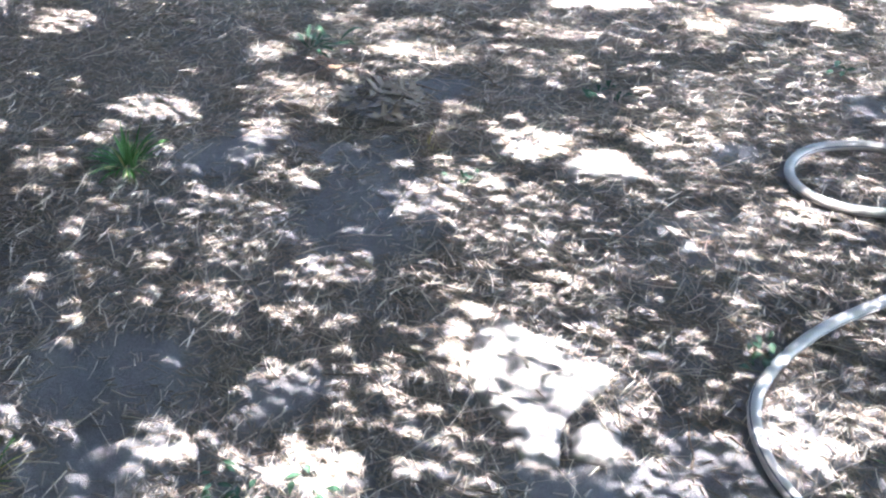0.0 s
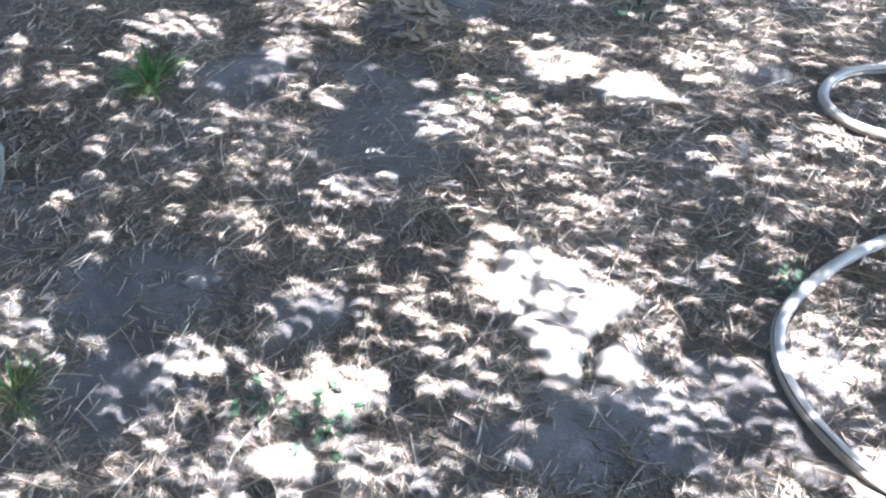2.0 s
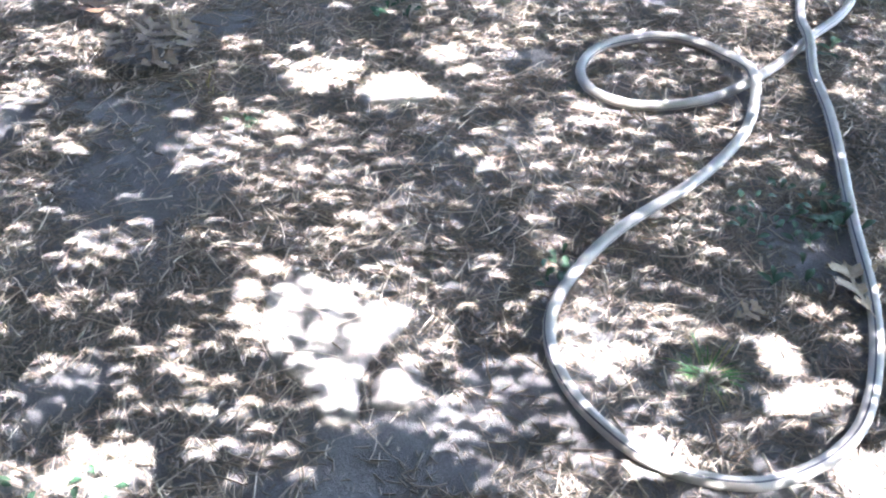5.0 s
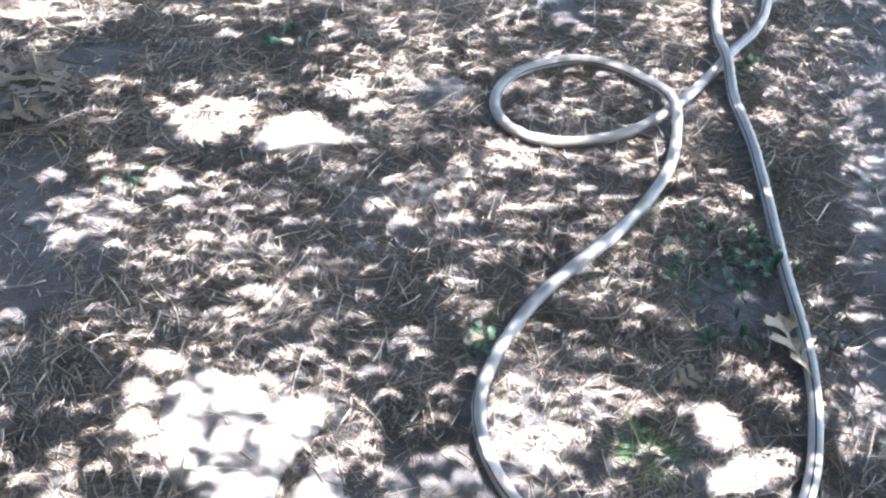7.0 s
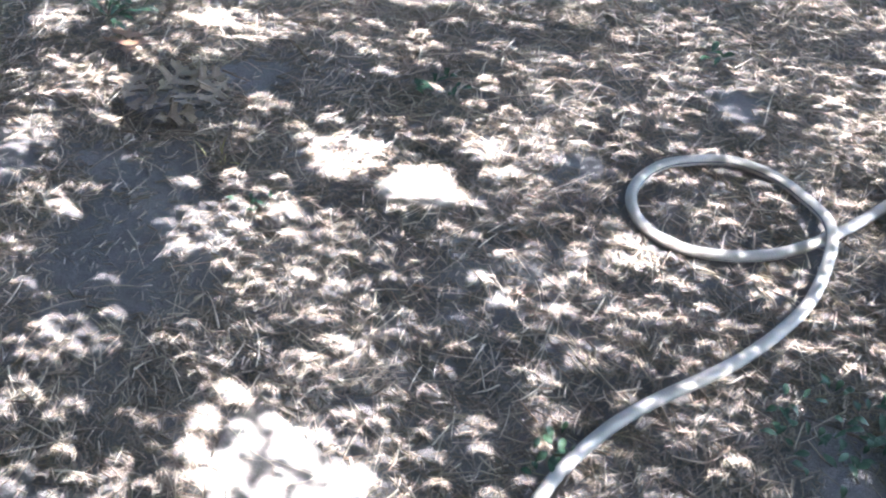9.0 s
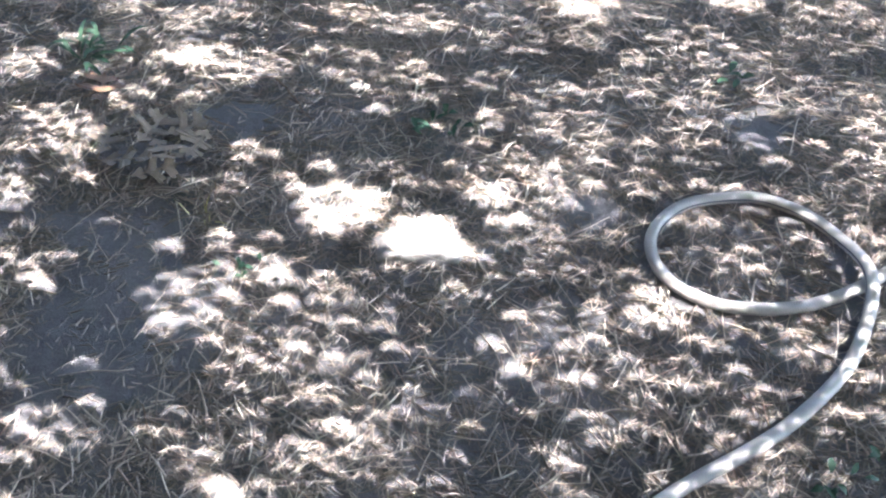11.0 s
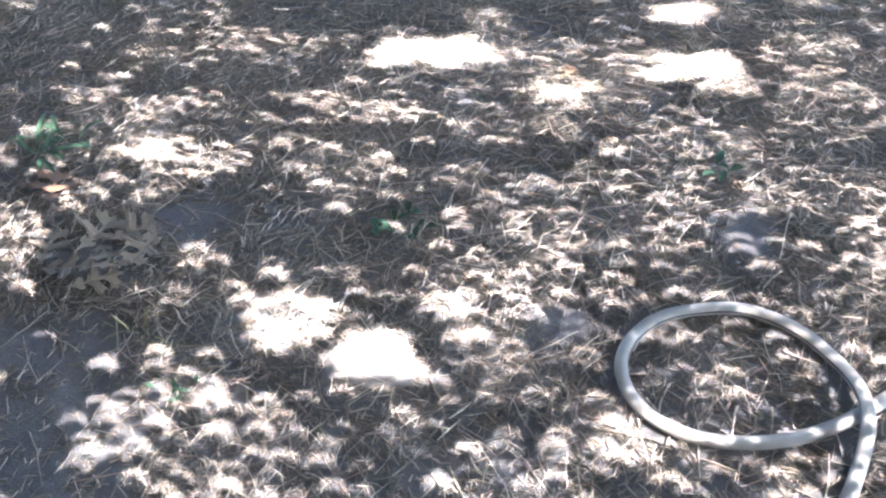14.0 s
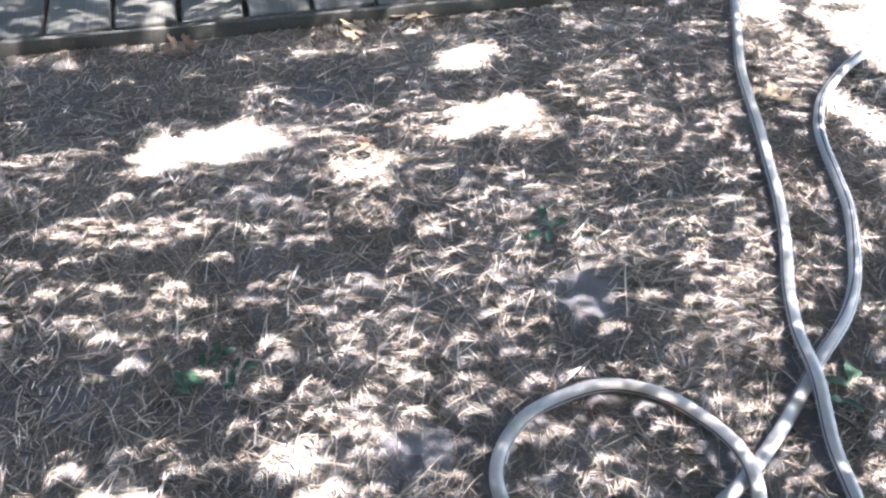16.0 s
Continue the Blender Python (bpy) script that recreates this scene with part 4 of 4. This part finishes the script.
# ---------------------------------------------------------------- chair, of which a leg shows
def build_chair():
    chair = tagged(new("garden_chair"), "grey moulded plastic garden chair with broad rounded legs", "chair")
    chair.location = (-1.037, 1.285, 0)
    outline = [(0.0, 0.0), (0.016, 0.0), (0.045, 0.05), (0.072, 0.12), (0.080, 0.20), (0.078, 0.30), (0.075, 0.42), (-0.03, 0.42), (-0.02, 0.06)]
    def leg(m):
        bm = bmesh.new()
        vs = [bm.verts.new((x, 0, z)) for x, z in outline]
        f = bm.faces.new(vs)
        ret = bmesh.ops.extrude_face_region(bm, geom=[f])
        bmesh.ops.translate(bm, verts=[v for v in ret["geom"] if isinstance(v, bmesh.types.BMVert)], vec=(0, 0.022, 0))
        bmesh.ops.recalc_face_normals(bm, faces=bm.faces)
        bmesh.ops.bevel(bm, geom=bm.edges[:], offset=0.0022, segments=2, affect="EDGES")
        part("leg", from_bm("leg", bm, PLASTIC), chair, m=m)
    leg(pose(0, 0, 0.0))
    leg(pose(-0.05, -0.11, 0.0, 0, 0, 20))
    leg(pose(-0.50, 0.02, 0.0, 0, 0, 180))
    leg(pose(-0.46, -0.40, 0.0, 0, 0, 160))
    bm = box_bm((0.58, 0.56, 0.03), (-0.25, -0.16, 0.425), 0.012, 0.004, 4)
    part("seat", from_bm("seat", bm, PLASTIC, smooth=True), chair)
    bm = box_bm((0.05, 0.52, 0.48), (-0.53, -0.16, 0.66), 0.014, 0.004, 4)
    part("backrest", from_bm("backrest", bm, PLASTIC, smooth=True), chair)
    return chair


build_chair()


# ---------------------------------------------------------------- flat stones
def build_stone(label, outline, top, seed):
    bm = bmesh.new()
    cx = sum(p[0] for p in outline) / len(outline)
    cy = sum(p[1] for p in outline) / len(outline)
    fine = []
    for (xa, ya), (xb, yb) in zip(outline, outline[1:] + outline[:1]):
        k = max(2, int(math.hypot(xb - xa, yb - ya) / 0.012))
        for i in range(k):
            t = i / k
            x, y = xa + (xb - xa) * t, ya + (yb - ya) * t
            j = 0.0045 * noise.noise(Vector((x * 30, y * 30, seed))) + 0.002 * noise.noise(Vector((x * 90, y * 90, seed)))
            fine.append((x - cx + j, y - cy - j))
    rings = []
    for s, z in ((1.10, -0.03), (1.03, top - 0.009), (0.98, top - 0.002), (0.75, top), (0.45, top), (0.15, top)):
        rings.append([bm.verts.new((x * s, y * s, z + (0.0012 * noise.noise(Vector((x * s * 22, y * s * 22, seed))) if z > 0 else 0))) for x, y in fine])
    for a, b in zip(rings, rings[1:]):
        for i in range(len(a)):
            j = (i + 1) % len(a)
            bm.faces.new((a[i], a[j], b[j], b[i]))
    bm.faces.new(rings[-1])
    bmesh.ops.recalc_face_normals(bm, faces=bm.faces)
    ob = new("flat_stone", from_bm("flat_stone", bm, STONE, smooth=True))
    ob.location = (cx, cy, 0)
    return tagged(ob, label, "stone", group="flat stones in the straw")


build_stone("broad pale flat stone with a broken corner, half sunk in soil", BROAD_STONE, STONES[0][1], 1.0)
build_stone("small pale broken flat stone beside the broad one", BROKEN_STONE, STONES[1][1], 5.0)
build_stone("small rounded pale flat stone sunk among straw", ROUND_STONE, STONES[2][1], 9.0)


# ---------------------------------------------------------------- hose
def build_hose():
    rad = 0.0122
    flat = smooth_path([(x, y, 0) for x, y in HOSE_FAR + HOSE_NEAR + HOSE_LOOP], 0.008)
    # round off small kinks
    for _ in range(6):
        flat = [flat[0]] + [(flat[i - 1] + 2 * flat[i] + flat[i + 1]) / 4 for i in range(1, len(flat) - 1)] + [flat[-1]]
    n = len(flat)
    z = np.array([float(ground_height(q.x, q.y)) for q in flat])
    z = np.convolve(np.pad(z, 12, mode="edge"), np.ones(25) / 25, "valid") + rad + 0.003
    # the later run lies below at the two crossings
    for cx, cy in ((1.458, 1.645), (1.258, 1.535)):
        near = [i for i in range(n) if math.hypot(flat[i].x - cx, flat[i].y - cy) < 0.14]
        runs = [near[0]] + [b for a, b in zip(near, near[1:]) if b - a > 20]
        first = [i for i in near if len(runs) < 2 or i < runs[1]]
        for i in first:
            d = math.hypot(flat[i].x - cx, flat[i].y - cy) / 0.14
            z[i] += 1.85 * rad * (0.5 + 0.5 * math.cos(math.pi * d))
    sides = 18
    ring = []
    for i, q in enumerate(flat):
        t = (flat[min(i + 1, n - 1)] - flat[max(i - 1, 0)]).normalized()
        ring.append((Vector((q.x, q.y, z[i])), Vector((-t.y, t.x, 0)), Vector((0, 0, 1))))
    hose = tagged(new("garden_hose"), "pale grey ribbed garden hose with dark stripes, looped on the ground", "hose")
    verts, faces = [], []
    for c, s, u in ring:
        for k in range(sides):
            a = 2 * math.pi * k / sides
            rr = rad * (1 + (0.012 if k % 2 else -0.012))
            verts.append(c + s * (math.cos(a) * rr) + u * (math.sin(a) * rr))
    for i in range(n - 1):
        for k in range(sides):
            j = (k + 1) % sides
            faces.append((i * sides + k, (i + 1) * sides + k, (i + 1) * sides + j, i * sides + j))
    faces += [tuple(range(sides)), tuple((n - 1) * sides + k for k in range(sides))[::-1]]
    part("tube", mesh_of("tube", verts, faces, [HOSE], True), hose)
    # two thin stripes that wind slowly round the tube
    for turn, apart, wide in ((0.0, 0.0, 0.13), (0.5, 2.3, 0.06)):
        verts, faces = [], []
        for i, (c, s, u) in enumerate(ring):
            along = i / n
            late = min(max((along - 0.30) / 0.28, 0), 1)
            last = min(max((along - 0.76) / 0.08, 0), 1)
            a = 2.7 - 2.5 * late + turn + apart * late + 0.2 * math.sin(along * 19 + 0.6) * (1 - last) + last * (1.05 - 1.02 * apart)
            for da in (-wide, wide):
                verts.append(c + (s * math.cos(a + da) + u * math.sin(a + da)) * (rad * 1.022))
        for i in range(n - 1):
            faces.append((2 * i, 2 * i + 1, 2 * i + 3, 2 * i + 2))
        part("stripe", mesh_of("stripe", verts, faces, [STRIPE]), hose, "thin dark stripe")
    return hose


build_hose()


# ---------------------------------------------------------------- plants
def blade(verts, faces, base, direction, length, width, droop, segs=4):
    d = Vector(direction).normalized()
    side = d.cross(Vector((0, 0, 1)))
    side = side.normalized() if side.length > 1e-4 else Vector((1, 0, 0))
    flat = Vector((d.x, d.y, 0))
    start = len(verts)
    p = Vector(base)
    for i in range(segs + 1):
        t = i / segs
        w = width * (1 - t) ** 0.7 * (0.6 + 0.8 * min(t * 3, 1)) / 1.4
        fold = Vector((0, 0, w * 0.25))
        verts.extend([p - side * w / 2 + fold, p, p + side * w / 2 + fold])
        d = (d + Vector((flat.x * 0.12, flat.y * 0.12, -droop)) ).normalized()
        p = p + d * (length / segs)
    for i in range(segs):
        for k in (0, 1):
            a = start + 3 * i + k
            faces.append((a, a + 1, a + 4, a + 3))


def grass_tuft(x, y, count, height, spreading, label, mats, seed, pale=0.2, wide=(0.003, 0.0062)):
    r = random.Random(seed)
    tuft = tagged(new("grass_tuft"), label, "grass", group="grass tufts")
    z = float(ground_height(x, y))
    tuft.location = (x, y, z)
    for name, share, mat in (("green_blade", 1 - pale, mats[0]), ("dry_blade", pale, mats[1])):
        for _ in range(int(count * share)):
            verts, faces = [], []
            a, tilt = r.uniform(0, 2 * math.pi), r.uniform(0.1, spreading)
            rr = r.uniform(0, 0.03)
            d = (math.cos(a) * tilt, math.sin(a) * tilt, 1)
            blade(verts, faces, (rr * math.cos(a), rr * math.sin(a), -0.004), d, height * r.uniform(0.5, 1.1), r.uniform(*wide), r.uniform(0.1, 0.4))
            part(name, mesh_of(name, verts, faces, [mat], True), tuft)
    return tuft


grass_tuft(-0.80, 1.70, 80, 0.115, 1.05, "bright green grass tuft growing from bare soil", (GRASS, PALE_GRASS), 1, 0.16, (0.006, 0.0125))
grass_tuft(0.82, 0.79, 64, 0.072, 1.7, "sparse green and yellow grass tuft inside the hose loop", (GRASS, PALE_GRASS), 2, 0.3, (0.0022, 0.005))
grass_tuft(-0.79, 0.79, 75, 0.085, 1.3, "thin green grass tuft in dry straw", (GRASS, PALE_GRASS), 3, 0.3)
grass_tuft(-0.04, 1.78, 14, 0.06, 1.2, "small dry grass tuft with pale tips", (PALE_GRASS, STRAW), 4, 0.5)


def weed_leaf(verts, faces, base, a, length, width, lift):
    """A broad leaf: two halves folded along its rib."""
    d, s = Vector((math.cos(a), math.sin(a), 0)), Vector((-math.sin(a), math.cos(a), 0))
    start = len(verts)
    prof = ((0.0, 0.08, 0.0), (0.25, 0.62, 0.55), (0.5, 1.0, 0.9), (0.75, 0.75, 1.0), (1.0, 0.05, 0.8))
    for t, w, h in prof:
        c = Vector(base) + d * (length * t) + Vector((0, 0, lift * h))
        verts.extend([c - s * (width * w / 2) + Vector((0, 0, width * 0.15 * w)), c, c + s * (width * w / 2) + Vector((0, 0, width * 0.15 * w))])
    for i in range(len(prof) - 1):
        for k in (0, 1):
            q = start + 3 * i + k
            faces.append((q, q + 1, q + 4, q + 3))


def weed(x, y, leaves, size, reach, label, seed, slim=0.4):
    r = random.Random(seed)
    ob = tagged(new("weed"), label, "weed", group="green weeds")
    ob.location = (x, y, float(ground_height(x, y)))
    for _ in range(leaves):
        verts, faces = [], []
        a, rr = r.uniform(0, 2 * math.pi), reach * math.sqrt(r.random())
        b = r.uniform(0, 2 * math.pi)
        weed_leaf(verts, faces, (rr * math.cos(b), rr * math.sin(b), r.uniform(0.004, 0.014)), a, size * r.uniform(0.6, 1.2), size * slim * r.uniform(0.75, 1.25), size * r.uniform(0.1, 0.45))
        part("leaf", mesh_of("leaf", verts, faces, [WEED], True), ob)
    return ob


weed(-0.36, 0.78, 12, 0.024, 0.05, "low green weed in bright straw", 1)
weed(-0.25, 0.76, 16, 0.025, 0.06, "low green weed in bright straw", 2)
weed(-0.25, 0.70, 10, 0.022, 0.04, "low green weed in bright straw", 3)
weed(0.46, 2.03, 14, 0.035, 0.06, "low dark green weed among straw", 4)
weed(0.62, 1.07, 14, 0.032, 0.05, "low dark green weed beside the hose", 5)
weed(1.12, 1.11, 60, 0.03, 0.11, "spreading dark green weed inside the hose loop", 6)
weed(1.25, 1.08, 10, 0.04, 0.05, "dark green weed against the hose", 7)
weed(1.06, 0.94, 8, 0.035, 0.05, "low dark green weed inside the hose loop", 8)
weed(-0.38, 2.33, 20, 0.085, 0.06, "green rosette weed with long leaves", 9, 0.16)
weed(1.18, 2.16, 5, 0.04, 0.03, "tiny dark green weed among straw", 10)
weed(0.05, 1.65, 9, 0.022, 0.04, "pale green weed in bright straw", 11)
weed(1.51, 1.625, 6, 0.045, 0.025, "dark green weed beside the crossing hoses", 12)


# ---------------------------------------------------------------- fallen oak leaves
def lobed_leaf(length, seed):
    """A dead oak leaf with deep pointed lobes, curled, with some thickness."""
    r = random.Random(seed)
    sides = []
    for _ in range(2):
        rim = [(-0.30, 0.006), (-0.28, 0.012), (0.0, 0.018)]
        for at, out, ahead in ((0.08, 0.22, 0.06), (0.33, 0.48, 0.15), (0.62, 0.40, 0.23)):
            out, ahead = out * r.uniform(0.75, 1.2), ahead + r.uniform(-0.04, 0.05)
            rim += [(at - 0.04, 0.035), (at + ahead * 0.3 - 0.01, out * 0.45), (at + ahead * 0.4, out * 0.72), (at + ahead * 0.4 - 0.01, out * 0.86),
                    (at + ahead, out), (at + ahead * 0.8 + 0.02, out * 0.74), (at + ahead + 0.09, out * 0.66), (at + ahead * 0.6 + 0.04, out * 0.48), (at + 0.045, 0.035)]
        rim += [(0.80, 0.05), (0.86, 0.10), (0.90, 0.035), (1.0, 0.006)]
        sides.append(rim)
    curl, twist = r.uniform(0.1, 0.4), r.uniform(-0.4, 0.4)
    bm = bmesh.new()

    def at(x, y, down):
        return Vector((x - 0.4, y, curl * (y * y * 1.6 + (x - 0.4) ** 2 * 0.35) + twist * (x - 0.4) * y - down)) * length

    skins = []
    for down in (0.0, 0.006):
        mids = [bm.verts.new(at(-0.30 + 1.3 * i / (len(sides[0]) - 1), 0, down)) for i in range(len(sides[0]))]
        rims = [[bm.verts.new(at(x, sign * y, down)) for x, y in rim] for sign, rim in zip((1, -1), sides)]
        for edge in rims:
            for i in range(len(rim) - 1):
                bm.faces.new((mids[i], mids[i + 1], edge[i + 1], edge[i]))
        skins.append(rims)
    for up, low in zip(*skins):
        for i in range(len(rim) - 1):
            bm.faces.new((up[i], up[i + 1], low[i + 1], low[i]))
    bmesh.ops.remove_doubles(bm, verts=bm.verts, dist=length * 1e-4)
    bmesh.ops.recalc_face_normals(bm, faces=bm.faces)
    return bm


def oak_leaf(x, y, z, length, turn, tilt, label, mat, seed):
    ob = new("oak_leaf", from_bm("oak_leaf", lobed_leaf(length, seed), mat))
    ob.matrix_basis = pose(x, y, float(ground_height(x, y)) + z, tilt, tilt * 0.5, turn)
    return tagged(ob, label, "leaf", group="fallen oak leaves")


r = random.Random(77)
for dx, dy in ((-0.10, 0.0), (-0.04, -0.06), (0.04, -0.03), (0.0, 0.04), (0.08, 0.05), (0.03, -0.10), (0.12, -0.01)):
    oak_leaf(-0.18 + 0.9 * dx, 1.98 + 0.9 * dy, r.uniform(0.02, 0.036), r.uniform(0.085, 0.115), r.uniform(0, 360), r.uniform(-20, 20), "pale tan dead oak leaf with deep pointed lobes, in a heap", DEAD_LEAF, r.randint(0, 999))
oak_leaf(-0.326, 2.178, 0.022, 0.11, 100, 10, "sunlit brown dead oak leaf on straw", RUST_LEAF, 11)
oak_leaf(1.165, 0.90, 0.02, 0.12, 80, 8, "large tan dead oak leaf beside the hose", TAN_LEAF, 3)
oak_leaf(0.94, 0.89, 0.010, 0.055, 10, -6, "curled tan dead oak leaf on straw", TAN_LEAF, 5)
oak_leaf(0.52, 3.03, 0.03, 0.10, 35, 20, "rust-brown dead leaf at the foot of the deck", RUST_LEAF, 6)
oak_leaf(0.88, 2.53, 0.016, 0.05, 60, 5, "small orange dead leaf on bright straw", RUST_LEAF, 7)
oak_leaf(1.14, 2.99, 0.02, 0.11, 150, 12, "tan dead oak leaf near the deck", TAN_LEAF, 8)
oak_leaf(0.98, 2.98, 0.02, 0.10, 230, -15, "tan dead oak leaf near the deck", TAN_LEAF, 9)
oak_leaf(1.90, 2.36, 0.02, 0.10, 120, 10, "tan dead oak leaf beside the hose", TAN_LEAF, 10)


# ---------------------------------------------------------------- twigs
def twig(x0, y0, x1, y1, rad, seed, label="thin brown dry twig lying on straw", z=0.014):
    rr = random.Random(seed)
    d = Vector((x1 - x0, y1 - y0, 0))
    s = Vector((-d.y, d.x, 0))
    pts = []
    for i in range(6):
        t = i / 5
        p = Vector((x0, y0, 0)) + d * t + s * rr.uniform(-0.03, 0.03)
        pts.append((p.x, p.y, float(ground_height(p.x, p.y)) + z + rr.uniform(0, 0.004)))
    mid = Vector(pts[0])
    v, f = tapered([Vector(p) - mid for p in pts], [rad * (1 - 0.1 * i) for i in range(6)], 6)
    ob = new("twig", mesh_of("twig", v, f, [TWIG], True))
    ob.location = mid
    return tagged(ob, label, "twig", group="twigs")


twig(0.08, 2.20, 0.17, 2.05, 0.0028, 1)
twig(0.43, 0.81, 0.45, 0.94, 0.003, 2, "dark upright-looking twig stuck in soil")
r = random.Random(5)
for i in range(34):
    x, y, a, s = r.uniform(-1.3, 2.3), r.uniform(0.6, 3.0), r.uniform(0, 6.28), r.uniform(0.05, 0.14)
    twig(x, y, x + s * math.cos(a), y + s * math.sin(a), r.uniform(0.0014, 0.0028), 10 + i)
